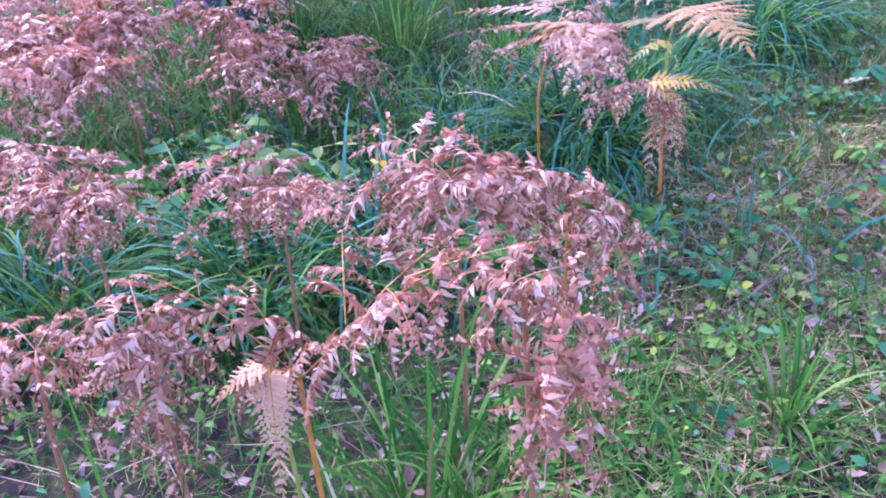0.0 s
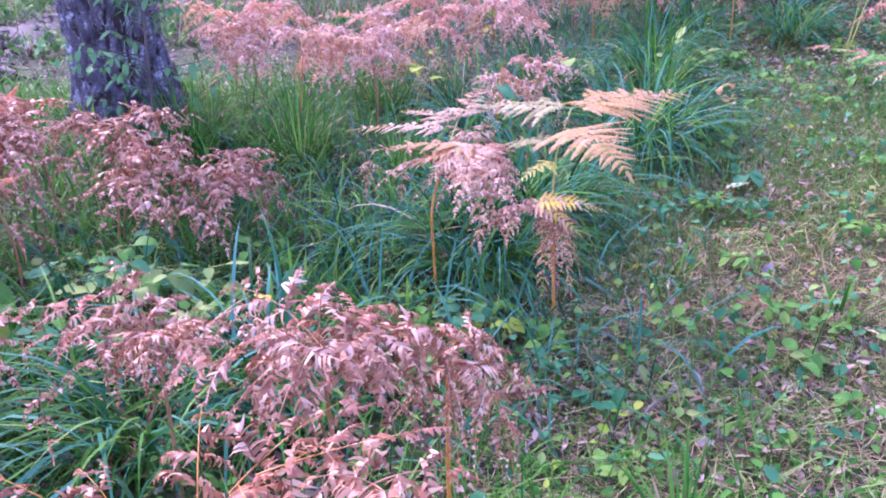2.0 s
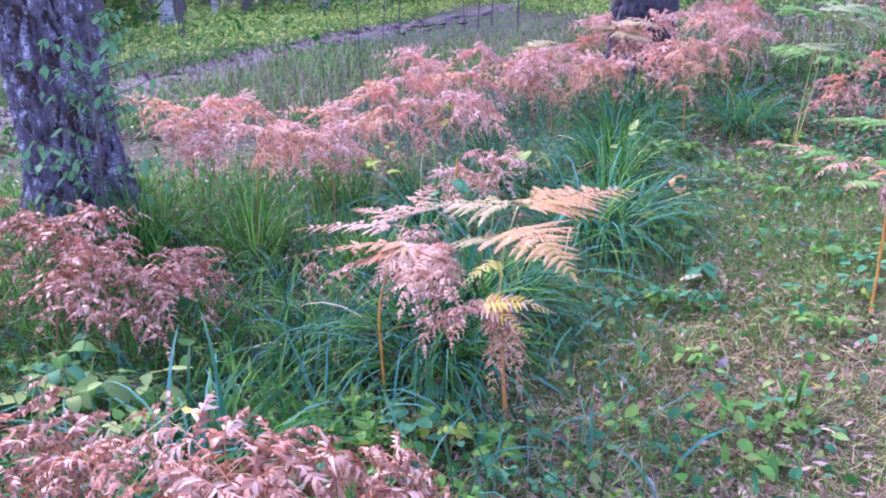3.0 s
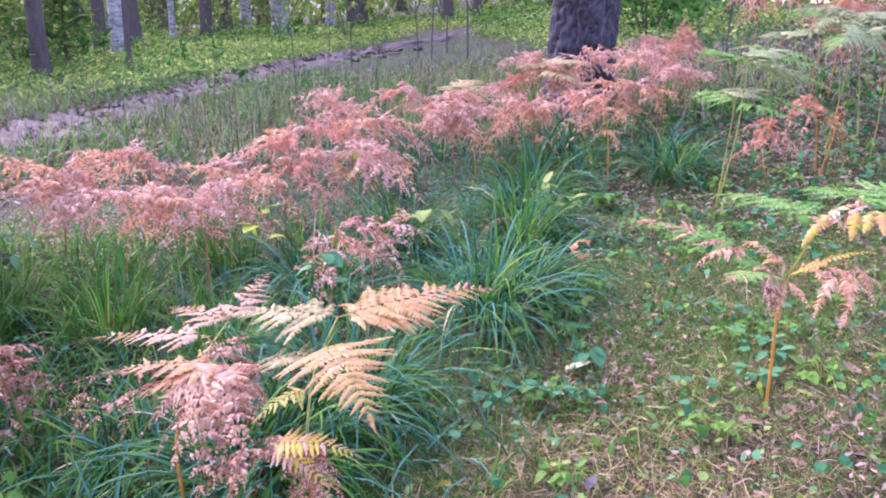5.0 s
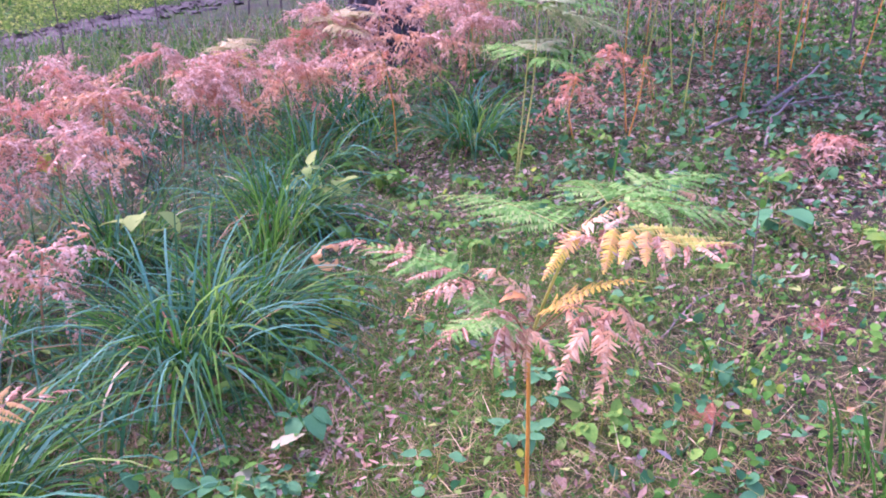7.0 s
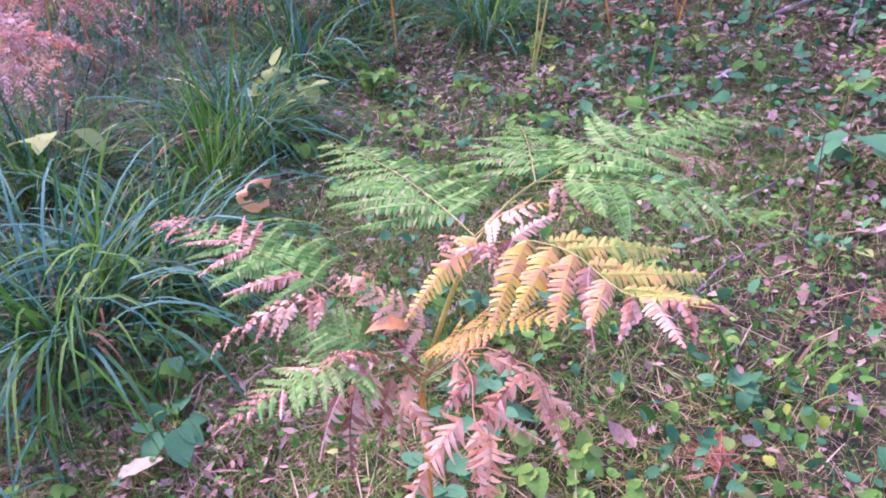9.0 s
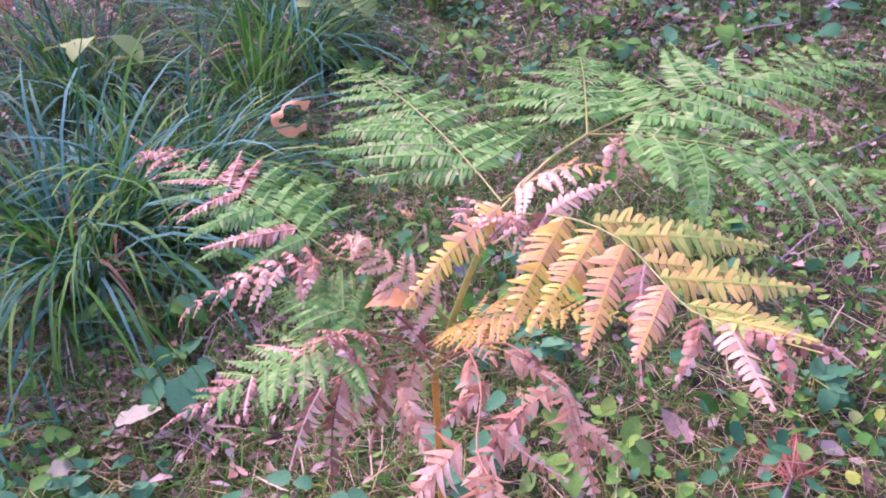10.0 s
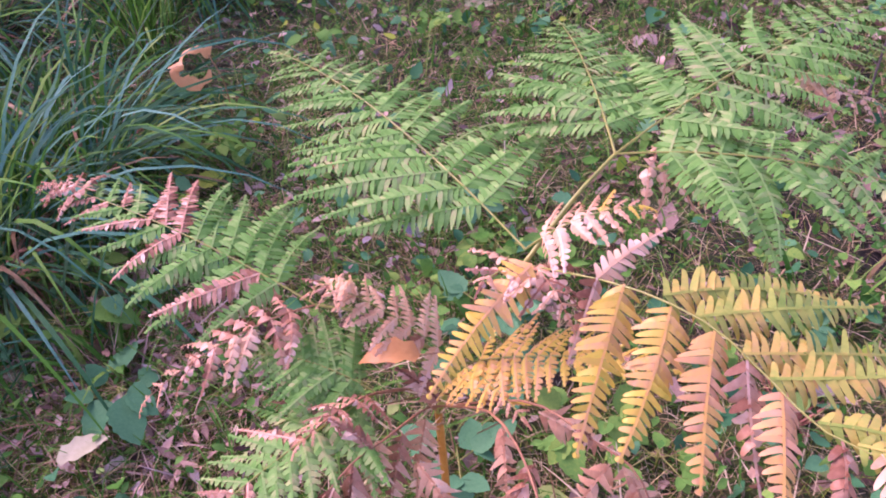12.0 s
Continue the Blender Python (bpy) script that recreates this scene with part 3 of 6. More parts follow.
def grass_blades(rng, at, ways, length, width, rise, arch, seg=6):
    """Blades that rise and arch over. Vertices and quads."""
    n = len(at)
    u = np.linspace(0, 1, seg)
    a0, k = rise[:, None], arch[:, None]
    ang = a0 - k * u[None] ** 1.3
    step = length[:, None] / (seg - 1)
    dx, dz = np.cos(ang) * step, np.sin(ang) * step
    px, pz = np.cumsum(dx, 1) - dx[:, :1], np.cumsum(dz, 1) - dz[:, :1]
    h = np.stack([np.cos(ways), np.sin(ways), 0 * ways], 1)
    side = np.stack([-np.sin(ways), np.cos(ways), 0 * ways], 1)
    side = unit(side + rng.normal(0, 0.25, (n, 3)))
    p = at[:, None] + px[..., None] * h[:, None] + pz[..., None] * np.array([0, 0, 1.0])
    w = (width[:, None] * np.array([0.7, 1.0, 0.95, 0.75, 0.45, 0.06])[np.linspace(0, 5, seg).astype(int)])[..., None] * side[:, None] * 0.5
    v = np.stack([p - w, p + w], 2)
    base = (np.arange(n) * seg * 2)[:, None, None] + (np.arange(seg - 1) * 2)[None, :, None]
    return v.reshape(-1, 3), (base + np.array([0, 1, 3, 2])).reshape(-1, 4)


def grass_tuft(seed, x, y, blades, tall, spread, mat, label, dry=0.1, rise=1.25, droop=1.6, width=0.006, mixed=None):
    """Arching blades from one crown; mixed: another tissue for a third of them; a skirt of dry blades at the foot."""
    rng = np.random.default_rng(seed)
    z = float(height(x, y)) - 0.015
    plant = thing("grass_tuft", (x, y, z), label, "grass", "grass tufts")
    lots = [(1 - dry - (0.42 if mixed else 0), mat, "green_grass", 1.0), (dry, NEEDLE, "dry_grass", 0.8)]
    if mixed:
        lots += [(0.42, mixed, "fresh_grass", 0.95), (0.2, RUST, "dry_grass", 0.36)]
    for share, m, name, size in lots:
        n = max(8, int(blades * share))
        a, r = rng.uniform(0, 2 * np.pi, n), spread * np.sqrt(rng.uniform(0, 1, n)) * (0.7 if m is RUST else 1)
        at = np.stack([r * np.cos(a), r * np.sin(a), 0 * a], 1)
        ways = a + rng.normal(0, 0.8, n)
        ln = tall * rng.uniform(0.5, 1.35, n) * size
        v, f = grass_blades(rng, at, ways, ln, width * rng.uniform(0.5, 1.25, n), np.clip(rng.normal(rise, 0.26, n), 0.4, 1.6), np.clip(rng.normal(droop, 0.5, n), 0.2, 3.0), 8)
        ob = part(name, [(v, f, m)], plant, "" if m is mat or m is mixed else "rusty brown dead blades" if m is RUST else "dry straw-coloured blades")
        ob["kind"] = "stuff"
    return plant


def seedling(seed, x, y, tall, count, size, mat, label, plump=0.75, name="seedling", spread=0.07, tiers=3, trefoil=False):
    """A low broad-leaved plant: a thin stem with stalked leaves at several heights."""
    rng = np.random.default_rng(seed)
    z = float(height(x, y))
    plant = thing(name, (x, y, z), label, "plant", "broad-leaved plants")
    top = np.array([rng.normal(0, 0.1) * tall, rng.normal(0, 0.1) * tall, tall])
    part("stem", [(*tube(smooth_line([[0, 0, -0.02], top * 0.5 + rng.normal(0, 0.008, 3), top], 7), np.linspace(0.0022, 0.001, 7), 5), STEM_GREEN)], plant)
    for k in range(count):
        h = 0.45 + 0.55 * ((k % tiers) + 1) / tiers
        a = k * 2.4 + rng.normal(0, 0.3)
        e = top * h + np.array([math.cos(a), math.sin(a), 0]) * spread * rng.uniform(0.3, 1.0)
        fan = a + np.array([-1.0, 0.0, 1.0]) if trefoil else np.array([a])
        v, f = leaf_blades(rng, np.repeat(e[None], len(fan), 0), size * (0.66 if trefoil else 1), plump, 0.42, 0.9, -0.15, fan, rows=BROAD)
        part("leaf", [(*tube(np.linspace(top * h * 0.95, e, 3), 0.0008, 4), STEM_GREEN), (v, f, mat)], plant)
    return plant


# ---- ground ----


def ground_axis(lo, hi, step, far):
    near = np.arange(lo, hi + step / 2, step)
    out, d = [], step
    a, b = [], []
    p, q = lo, hi
    while q - hi < far:
        d *= 1.22
        p, q = p - d, q + d
        a.append(p)
        b.append(q)
    return np.concatenate([a[::-1], near, b])


gx, gy = ground_axis(-2.2, 5.2, 0.04, 450), ground_axis(0.0, 7.0, 0.04, 450)
mx_, my_ = np.meshgrid(gx, gy, indexing="xy")
mz_ = height(mx_, my_) + 0.006 * np.sin(23 * mx_ + 9 * np.sin(6 * my_)) * np.sin(27 * my_ + 7 * np.sin(5 * mx_)) * (np.abs(mx_) < 8)
i_, j_ = np.meshgrid(np.arange(len(gy) - 1), np.arange(len(gx) - 1), indexing="ij")
w_ = len(gx)
quads = np.stack([i_ * w_ + j_, i_ * w_ + j_ + 1, (i_ + 1) * w_ + j_ + 1, (i_ + 1) * w_ + j_], -1).reshape(-1, 4)
ground = new("ground", mesh_of("ground", [(np.stack([mx_, my_, mz_], -1).reshape(-1, 3), quads, GROUND)]))
tagged(ground, "brown forest soil with moss and leaf litter", "ground", kind="structure")


TRACK = smooth_line([(-14, 1.5, 0), (-4.2, 6.2, 0), (-1.7, 10.6, 0), (0.6, 16.6, 0), (4.2, 21.5, 0), (14, 30, 0)], 180)


def on_track(x, y, half=0.55):
    """True where a place lies on the path."""
    d = np.min((np.asarray(x)[:, None] - TRACK[None, :, 0]) ** 2 + (np.asarray(y)[:, None] - TRACK[None, :, 1]) ** 2, axis=1)
    return d < half * half


def dirt_track():
    """A trodden strip that crosses the wood behind the ferns."""
    rng = np.random.default_rng(4)
    mid = TRACK
    t = unit(np.gradient(mid, axis=0))
    side = np.stack([-t[:, 1], t[:, 0], 0 * t[:, 0]], 1)
    rows = []
    for k, u in enumerate(np.linspace(-1, 1, 13)):
        half = 0.95 + 0.3 * np.sin(np.arange(180) * 0.55 + (u > 0) * 2) + 0.2 * rng.normal(0, 1, 180)
        p = mid + side * (u * half)[:, None]
        p[:, 2] = height(p[:, 0], p[:, 1]) + 0.03 - 0.06 * abs(u) ** 3 + (0.035 - 0.01 * abs(u)) * rng.normal(0, 1, 180) * (abs(u) < 0.95)
        rows.append(p)
    v = np.array(rows)
    i, j = np.meshgrid(np.arange(12), np.arange(179), indexing="ij")
    f = np.stack([i * 180 + j, i * 180 + j + 1, (i + 1) * 180 + j + 1, (i + 1) * 180 + j], -1).reshape(-1, 4)
    return tagged(new("dirt_path", mesh_of("dirt_path", [(v.reshape(-1, 3), f, SOIL)])), "trodden greyish brown dirt path through the wood", "path", kind="structure")


dirt_track()


def soil_clods():
    """Uneven lumps of earth thrown up along the path."""
    rng = np.random.default_rng(6)
    g = (1 + 5 ** 0.5) / 2
    ico = unit(np.array([(-1, g, 0), (1, g, 0), (-1, -g, 0), (1, -g, 0), (0, -1, g), (0, 1, g), (0, -1, -g), (0, 1, -g), (g, 0, -1), (g, 0, 1), (-g, 0, -1), (-g, 0, 1)]))
    tri = np.array([(i, j, k) for i, j, k in itertools.combinations(range(12), 3) if max(np.linalg.norm(ico[i] - ico[j]), np.linalg.norm(ico[j] - ico[k]), np.linalg.norm(ico[i] - ico[k])) < 1.2])
    chunks = []
    for _ in range(260):
        p = TRACK[int(rng.integers(20, 130)), :2] + rng.normal(0, 0.55, 2)
        size = np.array([1.0, 1.0, 0.5]) * rng.uniform(0.03, 0.13)
        v = ico * size * rng.uniform(0.7, 1.3, (12, 1)) + [p[0], p[1], float(height(*p)) + 0.03]
        chunks.append((v, tri, SOIL))
    tagged(new("soil_clods", mesh_of("soil_clods", chunks)), "lumps of greyish brown earth on the path", "soil", kind="stuff")


soil_clods()

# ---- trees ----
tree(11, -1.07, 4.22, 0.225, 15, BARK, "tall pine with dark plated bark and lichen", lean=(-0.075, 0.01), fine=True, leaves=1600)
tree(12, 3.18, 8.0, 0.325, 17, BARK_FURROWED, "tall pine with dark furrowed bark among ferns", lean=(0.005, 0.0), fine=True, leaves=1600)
DARK_TREES = [(-4.0, 15.8, 0.15), (-4.4, 22.0, 0.16), (-4.05, 24.2, 0.2), (-5.2, 34, 0.3), (-4.6, 33, 0.32), (-2.7, 16.7, 0.055), (-8.5, 19, 0.2), (-7.2, 27, 0.25),
              (-2.2, 31, 0.22), (2.6, 36, 0.25), (5.5, 29, 0.2), (9.5, 24, 0.22), (8.5, 15, 0.16), (-9.5, 12, 0.2), (12, 13, 0.2), (-1.2, 38, 0.3)]
for k, (x, y, r) in enumerate(DARK_TREES):
    tree(30 + k, x, y, r, 11 + 3 * (k % 3), BARK_DARK, "distant tree with a thin dark trunk", leaves=500, crown_from=0.62, group="distant trees")
for k, (x, y, r) in enumerate([(-3.75, 21.0, 0.17), (-0.15, 27.5, 0.3), (1.6, 33.0, 0.2), (-6.2, 30.0, 0.22), (-3.4, 27.0, 0.1)]):
    tree(60 + k, x, y, r, 13 + k, BARK_BIRCH, "distant birch with a white trunk", lean=(-0.02, 0), leaves=500, crown_from=0.62, group="distant birches")
SAPLINGS = [(0.5, 9.7, 1.9, 0.014, -0.05), (1.41, 15.5, 2.4, 0.02, -0.01), (2.71, 16.0, 2.6, 0.018, -0.06), (2.9, 15.6, 2.8, 0.028, 0.03), (3.35, 16.5, 2.6, 0.026, 0.01),
            (3.02, 12.7, 3.0, 0.03, -0.03), (5.7, 5.45, 1.5, 0.017, 0.03), (0.9, 12.4, 1.5, 0.012, 0.04), (-0.4, 9.2, 0.9, 0.008, 0.1), (0.1, 8.2, 0.8, 0.008, -0.08), (5.2, 9.0, 2.2, 0.02, 0.0), (6.6, 7.6, 2.2, 0.018, 0.02)]
for k, (x, y, tall, r, lean) in enumerate(SAPLINGS):
    # far saplings take the leaf colour that has sunlight in it
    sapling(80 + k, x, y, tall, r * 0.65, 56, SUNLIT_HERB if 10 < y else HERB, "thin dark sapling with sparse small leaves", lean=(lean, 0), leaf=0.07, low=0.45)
sapling(99, -0.85, 3.72, 1.15, 0.011, 380, HERB_ROWAN, "young rowan with small feathered leaves by the pine", lean=(0.04, 0.0), leaf=0.05, low=0.15, fine=True)
for k, (x, y, tall) in enumerate([(-4.75, 14.6, 4.2), (-5.6, 17.5, 4.6), (-4.3, 18.5, 3.0)]):
    sapling(95 + 10 * k, x, y, tall, 0.04, 620, HERB, "young tree with dense dark green foliage", leaf=0.2, low=0.08)
sapling(98, 3.05, 3.11, 0.42, 0.004, 0, HERB, "dark bare twig standing in the ground", lean=(0.05, 0.1), leaf=0.015)

# ---- the turning fern that the camera ends on ----
rng = np.random.default_rng(21)
hero = thing("bracken_fern", (1.94, 2.485, float(height(1.94, 2.485))), "tall bracken fern turning from green to yellow and brown", "fern", "bracken ferns")
J1, JM, J2 = np.array([1.939, 2.503, 0.437]), np.array([1.957, 2.49, 0.52]), np.array([1.993, 2.43, 0.695])
JB = np.array([1.94, 2.478, 0.478])
K2 = np.array([1.998, 2.44, 0.70])
FORK, SIDE, TURN = np.array([2.085, 2.475, 0.742]), np.array([1.842, 2.555, 0.578]), np.array([1.875, 2.472, 0.535])
stem_part(hero, [(1.94, 2.485, 0.04), (1.941, 2.492, 0.24), J1], 0.005, 0.0042, STEM_ORANGE)
stem_part(hero, [J1, JM, (1.975, 2.465, 0.61), J2], 0.0042, 0.0028, STEM_GREEN, "upper_stem")
stem_part(hero, [J2, (2.04, 2.45, 0.73), FORK], 0.0019, 0.0014, STEM_GREEN, "side_stem")
stem_part(hero, [JM, (1.89, 2.53, 0.57), SIDE], 0.002, 0.0015, STEM_GREEN, "side_stem")
stem_part(hero, [J1, (1.91, 2.49, 0.5), TURN], 0.002, 0.0015, STEM_BROWN, "side_stem")
HERO = [
    (TURN, (1.698, 2.376, 0.55), 0.02, 0.095, 9, TURNING_STYLE, GREEN, DEAD, 0.1, "fading frond, green with a pink tip"),
    (TURN, (1.78, 2.535, 0.555), 0.03, 0.085, 8, FRESH_STYLE, GREEN, None, 0.0, "short green frond"),
    (SIDE, (1.622, 2.785, 0.605), 0.03, 0.12, 9, FRESH_STYLE, GREEN, DEAD, 0.0, "green frond with shrivelled pink tip"),
    (SIDE, (1.687, 2.515, 0.56), 0.03, 0.075, 7, WILTED_STYLE, DEAD, PEACH, 0.1, "shrivelled pinkish brown frond"),
    (JM, (1.85, 2.56, 0.60), 0.03, 0.07, 6, TURNING_STYLE, PEACH, DEAD, 0.0, "short peach frond"),
    (TURN, (1.80, 2.42, 0.565), 0.02, 0.045, 8, HANG_STYLE, DEAD, WITHERED, 0.2, "shrivelled mauve-brown frond"),
    (JM, (2.085, 2.35, 0.625), 0.03, 0.06, 10, FLAT_STYLE, YELLOW, None, 0.1, "bright yellow slender frond"),
    (JM, (1.98, 2.39, 0.56), 0.02, 0.05, 6, FLAT_STYLE, YELLOW, PEACH, 0.1, "short yellow frond"),
    (J2, (1.955, 2.412, 0.706), 0.01, 0.05, 4, WILTED_STYLE, PEACH, DEAD, 0.0, "shrivelled peach frond"),
    (J2, (2.00, 2.37, 0.70), 0.02, 0.055, 5, WILTED_STYLE, DEAD, PEACH, 0.0, "shrivelled pink frond"),
    (K2, (2.07, 2.41, 0.745), 0.02, 0.05, 5, TURNING_STYLE, PEACH, YELLOW, 0.0, "small peach and yellow frond"),
    (K2, (1.874, 2.87, 0.665), 0.05, 0.135, 10, FRESH_STYLE, GREEN, None, 0.0, "long green feathered frond"),
    (FORK, (2.16, 2.745, 0.708), 0.03, 0.11, 8, FRESH_STYLE, GREEN, None, 0.0, "green feathered frond"),
    (FORK, (2.49, 2.635, 0.715), 0.05, 0.125, 10, FRESH_STYLE, GREEN, None, 0.0, "long green feathered frond"),
    (FORK, (2.365, 2.338, 0.69), 0.05, 0.115, 9, FRESH_STYLE, GREEN, None, 0.0, "long green feathered frond"),
    ((2.28, 2.54, 0.735), (2.35, 2.48, 0.715), 0.01, 0.05, 6, WILTED_STYLE, PEACH, DEAD, 0.0, "shrivelled orange-pink leaflets on a green frond"),
    ((2.09, 2.455, 0.745), (2.14, 2.42, 0.725), 0.01, 0.04, 5, WILTED_STYLE, PEACH, DEAD, 0.3, "curled brown leaflets"),
    ((1.885, 2.55, 0.6), (1.84, 2.56, 0.59), 0.01, 0.045, 5, WILTED_STYLE, PEACH, PEACH, 0.2, "crumpled salmon leaflets"),
    ((1.66, 2.75, 0.615), (1.60, 2.80, 0.60), 0.01, 0.05, 6, WILTED_STYLE, DEAD, DEAD, 0.0, "shrivelled pale pink tip"),
]
for o, tip, arch, width, pairs, st, mat, tips, roll, label in HERO:
    frond(rng, hero, o, tip, arch, width, pairs, st, mat, STEM_GREEN if mat is not DEAD else STEM_BROWN, tips, roll, True, label)
gold = stem_part(hero, [J2, (2.03, 2.35, 0.736), (2.056, 2.295, 0.747), (2.067, 2.25, 0.745), (2.075, 2.20, 0.75), (2.118, 2.138, 0.767)], 0.0008, 0.0005, STEM_GREEN, "frond")
gold["label"] = "yellow frond with orange and pink leaflets"
# its leaflets: foot, tip and tissue
for foot, tip, mat in [
    ((1.99, 2.41, 0.715), (1.903, 2.385, 0.655), YELLOW), ((2.03, 2.352, 0.736), (1.968, 2.28, 0.69), YELLOW), ((2.045, 2.32, 0.742), (1.99, 2.245, 0.715), YELLOW), ((2.056, 2.29, 0.747), (2.005, 2.22, 0.72), GOLD), ((2.062, 2.265, 0.746), (2.03, 2.205, 0.715), DEAD),
    ((2.068, 2.24, 0.745), (2.026, 2.175, 0.74), GOLD), ((2.075, 2.20, 0.75), (2.05, 2.15, 0.745), DEAD), ((2.085, 2.185, 0.755), (2.075, 2.12, 0.75), PEACH),
    ((2.045, 2.33, 0.742), (2.165, 2.315, 0.735), YELLOW_GREEN), ((2.052, 2.305, 0.745), (2.158, 2.275, 0.748), YELLOW_GREEN), ((2.062, 2.27, 0.746), (2.172, 2.24, 0.728), YELLOW_GREEN), ((2.067, 2.25, 0.745), (2.152, 2.213, 0.742), YELLOW_GREEN),
    ((2.072, 2.215, 0.748), (2.135, 2.172, 0.752), YELLOW_GREEN), ((2.08, 2.195, 0.752), (2.118, 2.145, 0.766), YELLOW_GREEN), ((2.09, 2.175, 0.758), (2.122, 2.13, 0.768), DEAD), ((2.1, 2.16, 0.762), (2.145, 2.135, 0.77), DEAD), ((2.1, 2.16, 0.762), (2.10, 2.118, 0.755), DEAD),
    ((2.02, 2.37, 0.728), (2.075, 2.385, 0.745), PEACH), ((2.02, 2.37, 0.728), (1.99, 2.335, 0.70), DEAD)]:
    home = np.array(hero.location)
    foot, tip = np.array(foot), np.array(tip)
    ax = unit(tip - foot + np.array([0, 0, 0.01]))
    v, f = leaflet(rng, foot - home, ax, unit(np.cross([0.1, -0.35, 1.0], ax)), float(np.linalg.norm(tip - foot)) * 1.08, WILTED_STYLE if mat is DEAD else GOLD_STYLE)
    part("leaflet", [(v, f, mat)], gold)

# withered fronds round its joint: each a bent rachis and its leaflets as foot, tip and tissue
WITHERED_FRONDS = [
    ("pinkish brown frond with long hanging leaflets", [JB, (1.955, 2.39, 0.575), (1.955, 2.31, 0.60), (1.94, 2.25, 0.598), (1.945, 2.212, 0.60)], [
        ((1.93, 2.26, 0.592), (1.853, 2.235, 0.528), WITHERED), ((1.987, 2.28, 0.605), (1.930, 2.25, 0.56), DEAD), ((1.946, 2.215, 0.608), (1.951, 2.20, 0.50), WITHERED), ((1.955, 2.27, 0.598), (1.992, 2.235, 0.56), WITHERED),
        ((1.959, 2.38, 0.572), (1.943, 2.33, 0.55), WITHERED), ((1.965, 2.33, 0.588), (1.925, 2.29, 0.578), DEAD), ((1.945, 2.24, 0.60), (1.915, 2.205, 0.545), WITHERED)]),
    ("arching pinkish brown frond, bent over at its tip", [JB, (1.985, 2.393, 0.575), (2.01, 2.33, 0.598), (2.028, 2.288, 0.60), (2.036, 2.24, 0.545)], [
        ((1.99, 2.38, 0.575), (2.03, 2.33, 0.565), WITHERED), ((2.014, 2.335, 0.59), (1.99, 2.32, 0.625), DEAD), ((2.016, 2.31, 0.592), (1.97, 2.285, 0.565), WITHERED),
        ((2.024, 2.29, 0.597), (2.038, 2.245, 0.535), WITHERED), ((2.02, 2.30, 0.602), (2.022, 2.262, 0.56), PEACH), ((2.03, 2.27, 0.585), (2.065, 2.25, 0.56), WITHERED)]),
    ("shrivelled brown frond with drooping leaflets", [JB, (1.913, 2.455, 0.515), (1.87, 2.42, 0.54), (1.838, 2.40, 0.55), (1.80, 2.37, 0.55)], [
        ((1.913, 2.45, 0.508), (1.885, 2.42, 0.44), WITHERED), ((1.887, 2.43, 0.525), (1.862, 2.40, 0.462), DEAD), ((1.864, 2.42, 0.54), (1.845, 2.375, 0.485), WITHERED), ((1.838, 2.40, 0.548), (1.81, 2.355, 0.482), DEAD), ((1.819, 2.38, 0.555), (1.785, 2.35, 0.51), DEAD),
        ((1.89, 2.395, 0.53), (1.92, 2.335, 0.495), WITHERED), ((1.93, 2.46, 0.513), (1.897, 2.485, 0.548), DEAD), ((1.857, 2.41, 0.545), (1.828, 2.435, 0.57), DEAD)]),
]
for label, line, leaflets in WITHERED_FRONDS:
    rachis = stem_part(hero, line, 0.0013, 0.0007, STEM_BROWN, "frond")
    rachis["label"] = label
    for foot, tip, mat in leaflets:
        foot, tip = np.array(foot), np.array(tip)
        ax = unit(tip - foot + np.array([0, 0, 0.012]))
        v, f = leaflet(rng, foot - np.array(hero.location), ax, unit(np.cross([-0.1, -0.35, 1.0], ax)), float(np.linalg.norm(tip - foot)) * 1.15, BROWN_STYLE)
        part("leaflet", [(v, f, mat)], rachis)

